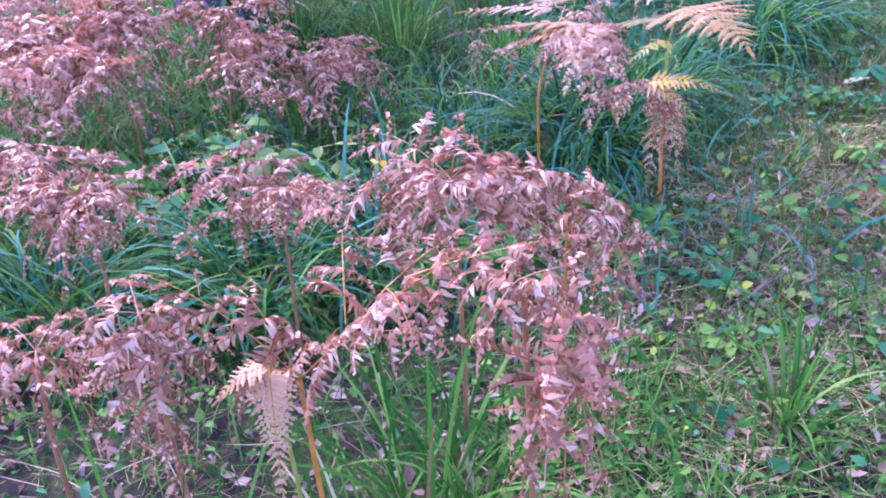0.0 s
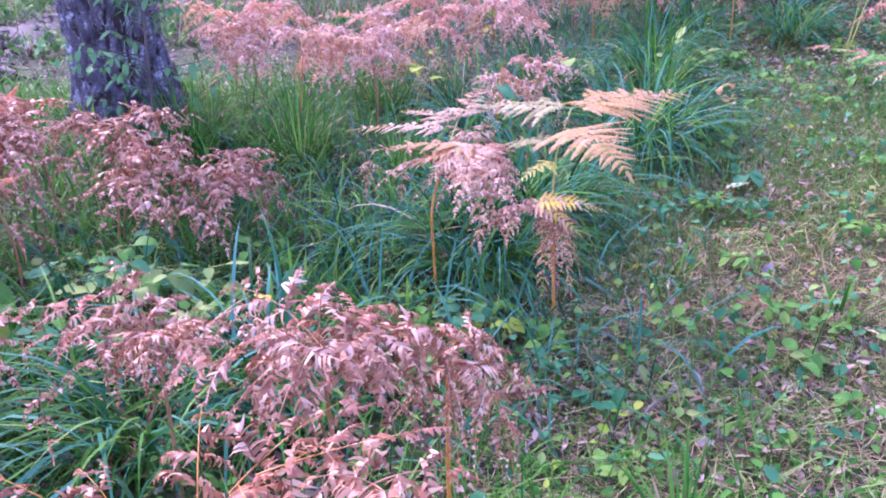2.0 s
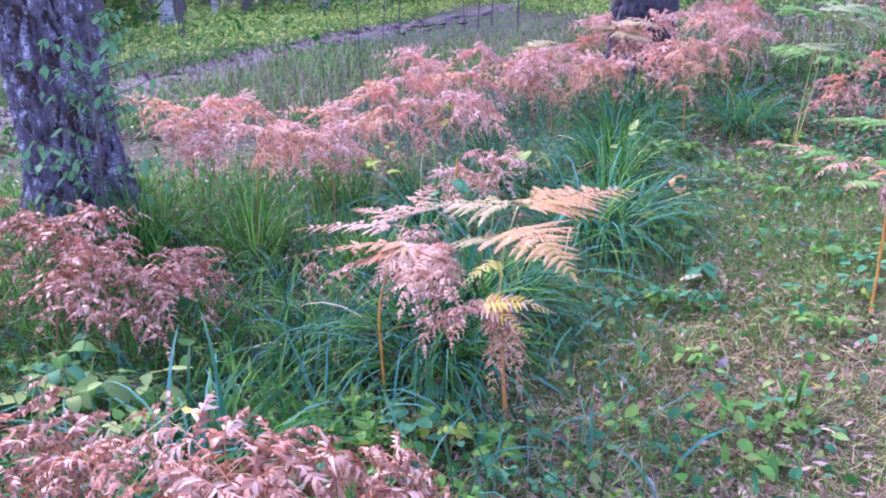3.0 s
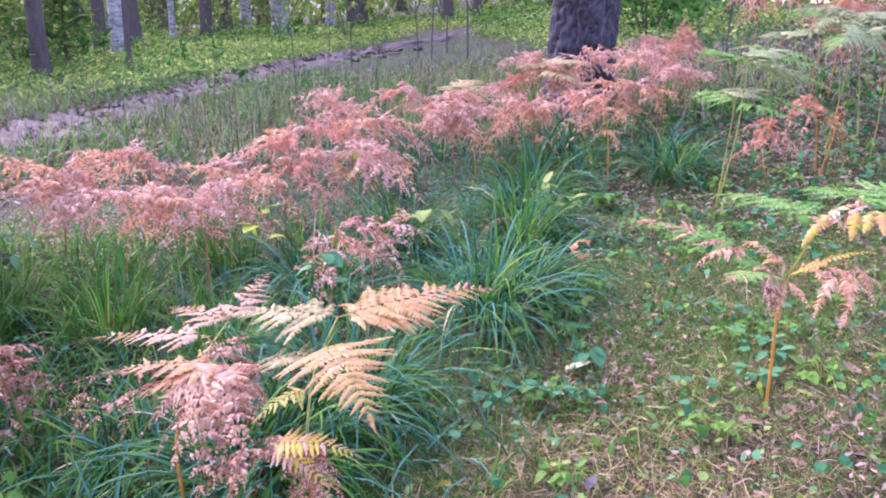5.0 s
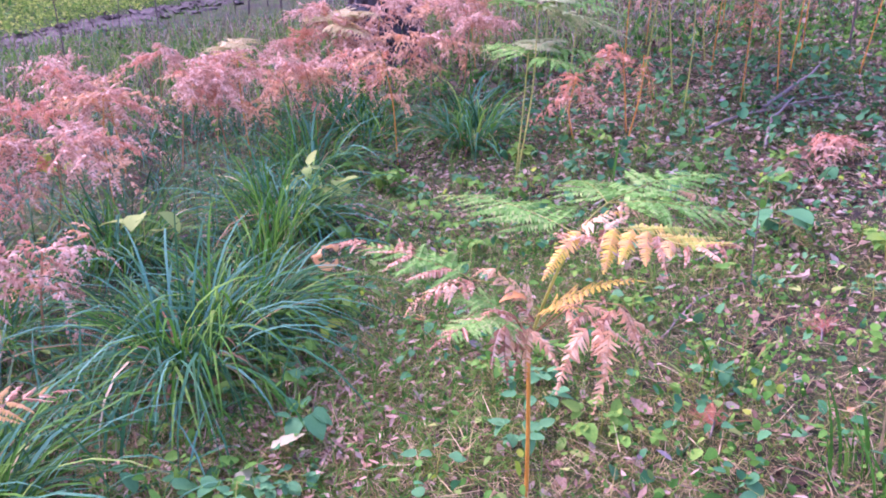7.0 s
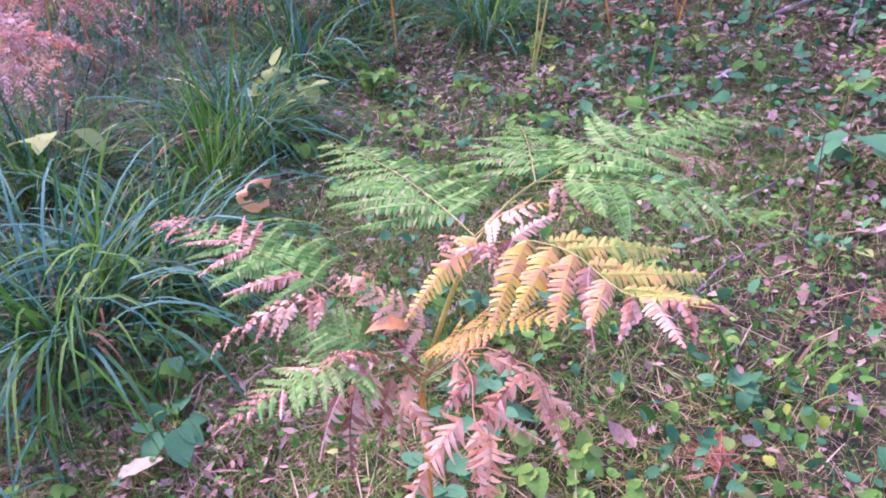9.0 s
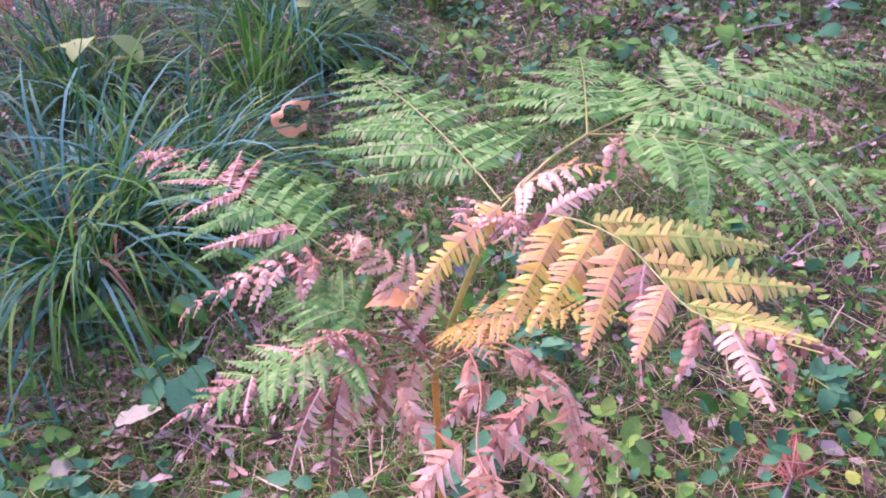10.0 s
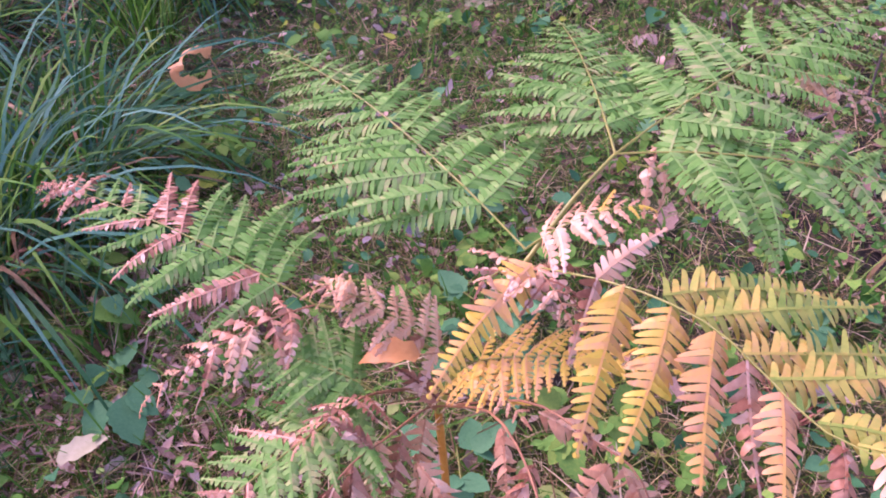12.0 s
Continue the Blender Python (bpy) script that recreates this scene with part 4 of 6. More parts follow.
# ---- the straw-yellow fern beside it ----
rng = np.random.default_rng(22)
pale = thing("bracken_fern", (0.60, 2.06, float(height(0.6, 2.06))), "straw-yellow bracken fern with shrivelled brown lower fronds", "fern", "bracken ferns")
A1, A2, A3 = np.array([0.575, 2.10, 0.33]), np.array([0.605, 2.19, 0.47]), np.array([0.655, 2.28, 0.54])
stem_part(pale, [(0.60, 2.06, -0.04), (0.585, 2.075, 0.15), A1], 0.005, 0.004, STEM_ORANGE)
stem_part(pale, [A1, (0.585, 2.14, 0.41), A2, A3], 0.004, 0.002, STEM_GREEN, "upper_stem")
PALE = [
    (A3, (1.05, 2.455, 0.53), 0.03, 0.17, 11, FLAT_STYLE, STRAW, DEAD, 0.0, "straw-coloured frond with brown tip"),
    (A3, (0.90, 2.30, 0.50), 0.03, 0.12, 7, FLAT_STYLE, STRAW, PEACH, 0.0, "straw-coloured frond with peach tips"),
    (A2 + [0.01, 0.03, 0.03], (0.70, 1.91, 0.485), 0.05, 0.155, 9, FLAT_STYLE, STRAW, None, 0.1, "straw-coloured frond"),
    (A3, (0.42, 2.40, 0.515), 0.02, 0.14, 8, FLAT_STYLE, PALE_STRAW, None, 0.0, "pale yellow-green frond"),
    (A2, (0.47, 2.30, 0.43), 0.03, 0.11, 6, FLAT_STYLE, PALE_STRAW, None, 0.0, "pale yellow-green frond"),
    ((0.585, 2.12, 0.44), (0.475, 2.05, 0.414), 0.02, 0.06, 6, FLAT_STYLE, YELLOW_GREEN, None, 0.2, "small yellow-green frond"),
    ((0.50, 2.02, 0.365), (0.675, 1.97, 0.36), 0.03, 0.06, 9, FLAT_STYLE, YELLOW, PEACH, 0.2, "bright yellow frond"),
    (A1, (0.50, 2.02, 0.365), 0.01, 0.04, 3, FLAT_STYLE, YELLOW, PEACH, 0.2, "yellow frond foot"),
    ((0.50, 2.02, 0.365), (0.61, 1.95, 0.31), 0.02, 0.055, 7, FLAT_STYLE, PEACH, YELLOW, 0.2, "peach-coloured frond"),
    (A1, (0.555, 2.06, 0.06), 0.02, 0.07, 12, NEAR_STYLE, WITHERED, None, 0.1, "hanging shrivelled frond"),
    (A1, (0.63, 2.04, 0.10), 0.03, 0.07, 11, NEAR_STYLE, WITHERED, None, 0.3, "hanging shrivelled frond"),
    (A1, (0.58, 1.99, 0.10), 0.02, 0.06, 10, NEAR_STYLE, DEAD, None, 0.4, "hanging shrivelled frond"),
    (A1, (0.67, 2.10, 0.12), 0.03, 0.06, 9, NEAR_STYLE, DEAD, None, -0.4, "hanging shrivelled frond"),
    (A1, (0.46, 2.0, 0.34), 0.04, 0.085, 8, MASS_STYLE, DEAD, WITHERED, 0.2, "crumpled pink frond"),
    ((0.47, 2.02, 0.36), (0.352, 1.975, 0.29), 0.03, 0.085, 8, NEAR_STYLE, DEAD, None, 0.1, "crumpled pink frond hanging low"),
    ((0.47, 2.04, 0.36), (0.42, 1.90, 0.32), 0.03, 0.08, 8, NEAR_STYLE, DEAD, WITHERED, 0.2, "crumpled pink frond hanging low"),
    (A1, (0.60, 1.995, 0.24), 0.03, 0.07, 8, NEAR_STYLE, DEAD, None, 0.2, "shrivelled brown frond"),
    (A1, (0.535, 2.0, 0.25), 0.03, 0.07, 8, NEAR_STYLE, DEAD, None, 0.0, "shrivelled brown frond"),
]
for o, tip, arch, width, pairs, st, mat, tips, roll, label in PALE:
    frond(rng, pale, o, tip, arch, width, pairs, st, mat, STEM_GREEN if mat is not DEAD else STEM_BROWN, tips, roll, True, label)
rng = np.random.default_rng(23)
mate = thing("bracken_fern", (0.285, 2.22, float(height(0.285, 2.22))), "brown and peach bracken fern over blue-green grass", "fern", "bracken ferns")
B1, B2, B3 = np.array([0.27, 2.25, 0.27]), np.array([0.31, 2.30, 0.40]), np.array([0.395, 2.25, 0.45])
stem_part(mate, [(0.285, 2.22, -0.05), (0.275, 2.235, 0.12), B1, B2], 0.0045, 0.003, STEM_ORANGE)
stem_part(mate, [B2, (0.35, 2.27, 0.43), B3], 0.0025, 0.0015, STEM_BROWN, "side_stem")
stem_part(mate, [B2, (0.34, 2.42, 0.42), (0.37, 2.54, 0.43)], 0.0025, 0.0015, STEM_GREEN, "side_stem")
for o, tip, arch, width, pairs, st, mat, tips, roll, label in [
    ((0.35, 2.40, 0.455), (0.055, 2.53, 0.415), 0.02, 0.105, 9, FLAT_STYLE, PEACH, STRAW, 0.0, "peach-coloured frond"),
    ((0.37, 2.54, 0.43), (0.22, 2.68, 0.43), 0.02, 0.10, 7, FLAT_STYLE, PEACH, STRAW, 0.0, "peach-coloured frond"),
    ((0.37, 2.54, 0.43), (0.47, 2.72, 0.50), 0.02, 0.09, 7, TURNING_STYLE, WITHERED, DEAD, 0.0, "salmon-coloured frond"),
    (B3, (0.135, 2.30, 0.425), 0.02, 0.11, 9, FLAT_STYLE, STRAW, PALE_STRAW, 0.15, "straw-coloured frond"),
    (B3, (0.195, 2.21, 0.395), 0.03, 0.11, 9, FLAT_STYLE, STRAW, PEACH, 0.2, "peach and straw-coloured frond"),
    (B3, (0.32, 2.10, 0.395), 0.03, 0.10, 8, FLAT_STYLE, PEACH, DEAD, 0.2, "peach-coloured frond with brown tip"),
    (B3, (0.455, 2.09, 0.415), 0.03, 0.085, 7, MASS_STYLE, WITHERED, DEAD, 0.0, "crumpled salmon frond"),
    (B3, (0.22, 2.15, 0.345), 0.04, 0.08, 8, MASS_STYLE, DEAD, None, 0.2, "shrivelled brown frond"),
    (B3, (0.43, 2.36, 0.475), 0.02, 0.07, 6, MASS_STYLE, DEAD, None, 0.1, "crumpled brown leaflets"),
    (B3, (0.33, 2.40, 0.46), 0.02, 0.06, 5, MASS_STYLE, DEAD, None, 0.1, "crumpled brown leaflets"),
    (B3, (0.36, 2.06, 0.34), 0.05, 0.08, 8, MASS_STYLE, DEAD, WITHERED, -0.1, "shrivelled brown frond"),
    (B3, (0.27, 2.08, 0.35), 0.04, 0.075, 8, MASS_STYLE, DEAD, None, 0.1, "shrivelled brown frond"),
    (B3, (0.40, 2.0, 0.335), 0.06, 0.10, 10, MASS_STYLE, DEAD, WITHERED, 0.1, "crumpled pink frond"),
    (B3, (0.31, 2.02, 0.36), 0.05, 0.10, 10, MASS_STYLE, WITHERED, PEACH, 0.2, "crumpled salmon frond"),
    (B3, (0.26, 2.14, 0.40), 0.04, 0.10, 9, TURNING_STYLE, PEACH, DEAD, 0.0, "peach-coloured frond"),
    (B3, (0.45, 1.97, 0.36), 0.05, 0.10, 10, MASS_STYLE, WITHERED, DEAD, -0.1, "crumpled salmon frond"),
    (B3, (0.36, 1.94, 0.30), 0.07, 0.10, 10, MASS_STYLE, DEAD, WITHERED, 0.0, "crumpled pink frond hanging low"),
    (B3, (0.48, 2.12, 0.40), 0.03, 0.09, 8, MASS_STYLE, WITHERED, DEAD, 0.1, "crumpled salmon frond"),
    (B2, (0.12, 2.12, 0.39), 0.05, 0.08, 8, MASS_STYLE, DEAD, None, 0.2, "shrivelled brown frond"),
    (B2, (0.03, 2.20, 0.44), 0.04, 0.06, 9, NEAR_STYLE, DEAD, None, 0.2, "shrivelled brown frond"),
    ((0.10, 2.20, 0.44), (0.085, 2.12, 0.36), 0.01, 0.05, 6, NEAR_STYLE, DEAD, None, 0.2, "hanging shrivelled tip"),
    ((0.19, 2.22, 0.42), (0.177, 2.15, 0.34), 0.01, 0.05, 6, NEAR_STYLE, DEAD, None, 0.2, "hanging shrivelled tip"),
]:
    frond(rng, mate, o, tip, arch, width, pairs, st, mat, STEM_BROWN, tips, roll, True, label)

# ---- dead ferns close by ----
# each: the stem's foot, its top, and its fronds as (start or None for the top, tip, arch, width)
DEAD_NEAR = [
    ("tall dead bracken fern with crumpled pinkish brown fronds", (0.05, 1.12), (0.02, 1.06, 0.56), [
        (None, (0.032, 1.02, 0.665), 0.03, 0.07), (None, (-0.125, 1.25, 0.545), 0.05, 0.12), (None, (0.17, 1.14, 0.515), 0.04, 0.12), (None, (0.29, 1.21, 0.425), 0.07, 0.13), (None, (0.10, 0.98, 0.58), 0.03, 0.10),
        (None, (-0.06, 1.12, 0.54), 0.03, 0.10), (None, (-0.02, 0.88, 0.56), 0.04, 0.12), (None, (0.12, 1.26, 0.50), 0.04, 0.11), (None, (-0.18, 1.06, 0.50), 0.04, 0.12), (None, (0.21, 1.02, 0.44), 0.07, 0.10), (None, (0.06, 0.92, 0.52), 0.04, 0.12), (None, (-0.1, 0.96, 0.50), 0.05, 0.12), (None, (0.15, 0.92, 0.50), 0.05, 0.11), ((0.12, 1.1, 0.53), (0.24, 1.08, 0.47), 0.03, 0.11)]),
    ("dead bracken fern on an orange stem over grass", (-0.12, 0.83), (-0.163, 0.843, 0.40), [
        (None, (0.04, 0.79, 0.615), 0.02, 0.11), ((-0.03, 0.80, 0.57), (0.135, 0.78, 0.63), 0.01, 0.10), ((-0.05, 0.81, 0.55), (-0.02, 0.73, 0.55), 0.02, 0.08), (None, (-0.34, 0.90, 0.51), 0.04, 0.10), ((-0.1, 0.83, 0.49), (-0.12, 0.99, 0.52), 0.03, 0.10),
        (None, (-0.26, 0.95, 0.465), 0.05, 0.09), (None, (-0.13, 0.78, 0.50), 0.03, 0.09), ((-0.06, 0.81, 0.54), (0.05, 0.90, 0.58), 0.02, 0.10), ((-0.1, 0.82, 0.48), (0.0, 0.76, 0.52), 0.02, 0.08), (None, (-0.2, 0.78, 0.45), 0.03, 0.07)]),
    ("dead bracken fern with fronds hanging to the grass", (0.13, 0.72), (0.085, 0.72, 0.62), [
        (None, (0.168, 0.72, 0.625), 0.02, 0.09), (None, (0.135, 0.63, 0.60), 0.03, 0.09), (None, (0.045, 0.665, 0.585), 0.03, 0.08), ((0.11, 0.66, 0.63), (0.155, 0.62, 0.56), 0.03, 0.08), ((0.1, 0.66, 0.60), (0.08, 0.605, 0.46), 0.04, 0.1),
        ((0.1, 0.66, 0.60), (0.158, 0.605, 0.455), 0.05, 0.1), (None, (0.02, 0.75, 0.60), 0.02, 0.08), ((0.12, 0.66, 0.59), (0.12, 0.61, 0.44), 0.03, 0.06), ((0.101, 0.68, 0.57), (0.083, 0.62, 0.445), 0.02, 0.07), ((0.123, 0.68, 0.555), (0.167, 0.62, 0.44), 0.03, 0.07), ((0.12, 0.70, 0.54), (0.13, 0.65, 0.41), 0.03, 0.07), ((0.165, 0.8, 0.52), (0.22, 0.78, 0.39), 0.03, 0.08)]),
    ("dead bracken fern with crumpled fronds beside open moss", (0.22, 1.2), (0.2, 1.18, 0.46), [
        (None, (0.33, 1.20, 0.40), 0.04, 0.12), (None, (0.29, 1.10, 0.38), 0.05, 0.12), (None, (0.19, 1.06, 0.42), 0.04, 0.11), (None, (0.28, 1.3, 0.42), 0.04, 0.11), ((0.26, 1.17, 0.42), (0.30, 1.12, 0.28), 0.04, 0.1), (None, (0.21, 1.10, 0.33), 0.05, 0.1), (None, (0.12, 1.22, 0.47), 0.03, 0.11), ((0.25, 1.2, 0.43), (0.34, 1.26, 0.33), 0.04, 0.1)]),
    ("dead bracken fern with crumpled pinkish brown fronds", (-0.31, 1.50), (-0.32, 1.52, 0.30), [
        (None, (-0.42, 1.66, 0.40), 0.03, 0.13), (None, (-0.32, 1.62, 0.335), 0.03, 0.13), (None, (-0.23, 1.50, 0.34), 0.04, 0.12), (None, (-0.61, 1.60, 0.335), 0.06, 0.14), (None, (-0.44, 1.36, 0.31), 0.06, 0.11), (None, (-0.16, 1.30, 0.37), 0.05, 0.13),
        (None, (-0.28, 1.30, 0.36), 0.05, 0.12), (None, (-0.10, 1.45, 0.34), 0.05, 0.12), ((-0.381, 1.15, 0.452), (-0.367, 1.12, 0.355), 0.02, 0.045), (None, (-0.52, 1.48, 0.33), 0.05, 0.12)]),
    ("dead bracken fern with pale pinkish fronds", (-0.70, 1.46), (-0.69, 1.48, 0.33), [
        (None, (-0.83, 1.50, 0.39), 0.04, 0.13), (None, (-0.54, 1.40, 0.31), 0.05, 0.13), (None, (-0.75, 1.34, 0.28), 0.07, 0.13), (None, (-0.76, 1.28, 0.38), 0.05, 0.13), (None, (-0.70, 1.66, 0.34), 0.05, 0.13), (None, (-0.64, 1.24, 0.28), 0.07, 0.12),
        (None, (-0.92, 1.42, 0.30), 0.06, 0.13), (None, (-0.56, 1.56, 0.33), 0.04, 0.12), (None, (-0.58, 1.26, 0.34), 0.05, 0.12)]),
    ("dead bracken fern with one long hanging frond", (-0.36, 0.90), (-0.345, 0.86, 0.485), [
        (None, (-0.283, 0.745, 0.315), 0.07, 0.12), ((-0.36, 0.84, 0.49), (-0.315, 0.78, 0.28), 0.03, 0.075), ((-0.355, 0.84, 0.48), (-0.36, 0.79, 0.325), 0.03, 0.075), ((-0.38, 0.88, 0.47), (-0.345, 0.80, 0.30), 0.04, 0.07), (None, (-0.30, 0.80, 0.36), 0.06, 0.09), (None, (-0.44, 0.85, 0.455), 0.03, 0.08), (None, (-0.285, 0.885, 0.435), 0.03, 0.09), (None, (-0.40, 0.97, 0.46), 0.03, 0.08), (None, (-0.25, 0.84, 0.46), 0.02, 0.07), (None, (-0.34, 0.78, 0.40), 0.04, 0.07)]),
    ("dead bracken fern with drooping crumpled fronds", (-0.55, 0.95), (-0.505, 0.90, 0.40), [
        (None, (-0.54, 0.84, 0.365), 0.03, 0.08), ((-0.487, 0.88, 0.44), (-0.479, 0.84, 0.315), 0.03, 0.06), ((-0.42, 0.87, 0.45), (-0.415, 0.82, 0.325), 0.03, 0.065), ((-0.53, 0.9, 0.425), (-0.565, 0.88, 0.31), 0.03, 0.06), (None, (-0.455, 0.795, 0.345), 0.05, 0.07), (None, (-0.43, 0.90, 0.385), 0.03, 0.08), (None, (-0.395, 0.80, 0.345), 0.06, 0.07), (None, (-0.60, 0.98, 0.38), 0.04, 0.09), (None, (-0.62, 0.84, 0.33), 0.05, 0.09), (None, (-0.5, 1.02, 0.38), 0.03, 0.08)]),
    ("dead bracken fern with crumpled brown fronds over grass", (-0.85, 1.06), (-0.84, 1.05, 0.36), [
        (None, (-0.98, 1.12, 0.36), 0.04, 0.13), (None, (-0.72, 1.05, 0.34), 0.05, 0.12), (None, (-0.85, 0.88, 0.32), 0.05, 0.12), (None, (-0.72, 0.92, 0.30), 0.05, 0.12), (None, (-1.0, 0.95, 0.32), 0.05, 0.12), (None, (-0.86, 1.22, 0.36), 0.05, 0.12)]),
]
rng = np.random.default_rng(240)
for k, (label, foot, top, fronds) in enumerate(DEAD_NEAR):
    plant = thing("bracken_fern", (*foot, float(height(*foot)) - 0.01), label, "fern", "dead ferns")
    stem = STEM_ORANGE if k in (1, 3) else STEM_BROWN
    foot3 = np.array(plant.location)
    stem_part(plant, [foot3, foot3 * 0.45 + np.array(top) * 0.55 + rng.normal(0, 0.008, 3), top], 0.0045, 0.003, stem)
    for start, tip, arch, width in fronds:
        o = np.array(top if start is None else start)
        frond(rng, plant, o, tip, arch, width * 1.04, max(4, int(np.linalg.norm(o - tip) / 0.031)), NEAR_STYLE, DEAD, stem, RUST if rng.random() < 0.55 else None, rng.normal(0, 0.3), True)
rng = np.random.default_rng(24)
curl = thing("bracken_fern", (-0.155, 0.79, float(height(-0.155, 0.79))), "slender fern stalk with one hanging tan frond", "fern", "dead ferns")
stem_part(curl, [(-0.155, 0.79, -0.07), (-0.17, 0.80, 0.25), (-0.185, 0.80, 0.455)], 0.004, 0.002, STEM_GREEN)
frond(rng, curl, (-0.185, 0.80, 0.455), (-0.168, 0.72, 0.335), 0.045, 0.036, 15, TAN_STYLE, TAN, STEM_ORANGE, None, 0.3, True, "warm tan frond hanging down")
frond(rng, curl, (-0.185, 0.80, 0.455), (-0.24, 0.77, 0.43), 0.02, 0.03, 8, TAN_STYLE, TAN, STEM_ORANGE, None, 0.1, True, "warm tan leaflets")
MID_DEAD = [(-1.3, 2.75, 0.46, 0.42), (-0.95, 2.4, 0.44, 0.4), (-1.0, 2.95, 0.5, 0.36), (-0.78, 2.85, 0.44, 0.36), (-1.0, 1.9, 0.4, 0.36), (-0.25, 2.75, 0.3, 0.26), (-1.5, 2.2, 0.44, 0.4), (-1.55, 3.3, 0.46, 0.4), (-0.62, 2.95, 0.32, 0.3), (-0.55, 2.65, 0.32, 0.28), (-0.9, 3.3, 0.36, 0.32), (-1.3, 2.35, 0.46, 0.4), (-0.45, 2.85, 0.3, 0.3), (-1.12, 2.6, 0.46, 0.4), (-0.72, 2.58, 0.38, 0.34), (-1.15, 3.15, 0.46, 0.36), (-1.6, 2.7, 0.48, 0.4)]
for k, (x, y, tall, spread) in enumerate(MID_DEAD):
    wild_fern(230 + k, x, y, tall, spread, [DEAD, DEAD, RUST], MID_STYLE, "dead bracken fern with crumpled brown fronds by the pine", "dead ferns", sag=0.08, hang=3)
FAR_DEAD = [(-0.24, 4.1, 0.5, 0.42), (0.15, 3.9, 0.45, 0.4), (-0.6, 4.5, 0.5, 0.42), (-0.3, 5.0, 0.5, 0.42), (0.3, 4.6, 0.48, 0.42), (0.62, 5.1, 0.55, 0.45), (1.0, 5.3, 0.55, 0.45), (0.9, 6.2, 0.6, 0.45), (1.35, 5.8, 0.58, 0.45),
            (1.75, 5.9, 0.58, 0.45), (2.1, 5.6, 0.55, 0.42), (1.3, 6.8, 0.6, 0.45), (2.45, 5.2, 0.6, 0.42), (2.85, 5.85, 0.55, 0.42), (0.84, 3.72, 0.36, 0.27), (0.65, 3.65, 0.4, 0.32), (3.2, 6.2, 0.62, 0.42)]
clumps = np.random.default_rng(77)
FAR_DEAD += [(float(x), float(y), 0.46 + 0.02 * float(y - 4), 0.44) for x, y in [(-0.45 + 0.42 * i + clumps.normal(0, 0.1), 3.95 + 0.33 * i + clumps.uniform(-0.2, 0.9)) for i in range(8)]]
FAR_DEAD += [(2.3 + 0.28 * i, 6.5 + 0.35 * (i % 3), 0.7, 0.46) for i in range(6)]
for k, (x, y, tall, spread) in enumerate(FAR_DEAD):
    wild_fern(260 + k, x, y, tall, spread, [SALMON, RUST, SALMON, WITHERED], FAR_STYLE, "dead reddish brown bracken fern among grass", "dead ferns", STEM_ORANGE if k % 3 == 0 else STEM_BROWN, sag=0.13, hang=4, rise=0.22, tiers=2)
RIGHT_DEAD = [(3.68, 4.92, 0.46, 0.28), (3.4, 5.0, 0.34, 0.32), (4.8, 5.7, 0.75, 0.42), (4.5, 6.3, 0.8, 0.45), (5.35, 5.5, 0.75, 0.42), (5.0, 6.8, 0.85, 0.5), (5.8, 6.9, 0.85, 0.5), (3.85, 7.6, 0.75, 0.45), (6.4, 8.4, 0.9, 0.5), (5.4, 8.8, 0.9, 0.5)]
for k, (x, y, tall, spread) in enumerate(RIGHT_DEAD):
    wild_fern(290 + k, x, y, tall, spread, [RUST, SALMON], FAR_STYLE, "rust-brown dead bracken fern with hanging fronds", "dead ferns", STEM_ORANGE, sag=0.2, hang=3)
wild_fern(320, 3.98, 3.95, 0.12, 0.36, [RUST, SALMON], CRUMPLED_STYLE, "collapsed rust-red fern lying on the ground", "dead ferns", sag=0.05)
for k, (x, y, tall, spread, facing) in enumerate([(2.88, 4.62, 0.62, 0.42, 0.55), (2.885, 4.625, 0.84, 0.46, 0.3), (3.6, 5.5, 0.82, 0.5, 0.2), (4.3, 5.4, 0.85, 0.55, 2.6), (1.6, 6.4, 0.6, 0.4, 0.5), (3.95, 5.25, 0.8, 0.56, -1.2), (4.1, 5.0, 0.85, 0.5, 1.2), (4.9, 5.9, 0.95, 0.6, 2.9), (2.3, 6.5, 0.7, 0.45, 0.2)]):
    wild_fern(340 + k, x, y, tall, spread, [PALE_STRAW, STRAW, PALE_STRAW] if x < 2.5 else [FADED, FADED, GREEN], FAR_FRESH, "pale straw-coloured bracken fern among dead ones" if x < 2.5 else "pale green bracken fern on a thin yellow stem", "bracken ferns", STEM_GREEN, facing=facing, tiers=2 if k == 0 else 3)
for k, (x, y, tall, spread) in enumerate([(3.6, 4.78, 0.46, 0.1), (4.75, 5.0, 0.8, 0.3), (5.0, 5.2, 0.9, 0.34), (5.25, 4.9, 0.85, 0.34), (4.45, 4.95, 0.6, 0.24)]):
    wild_fern(370 + k, x, y, tall, spread, [RUST, DEAD], FAR_STYLE, "withered rust-red bracken fern with fronds hanging down its stem", "dead ferns", STEM_ORANGE, sag=0.3, hang=2)

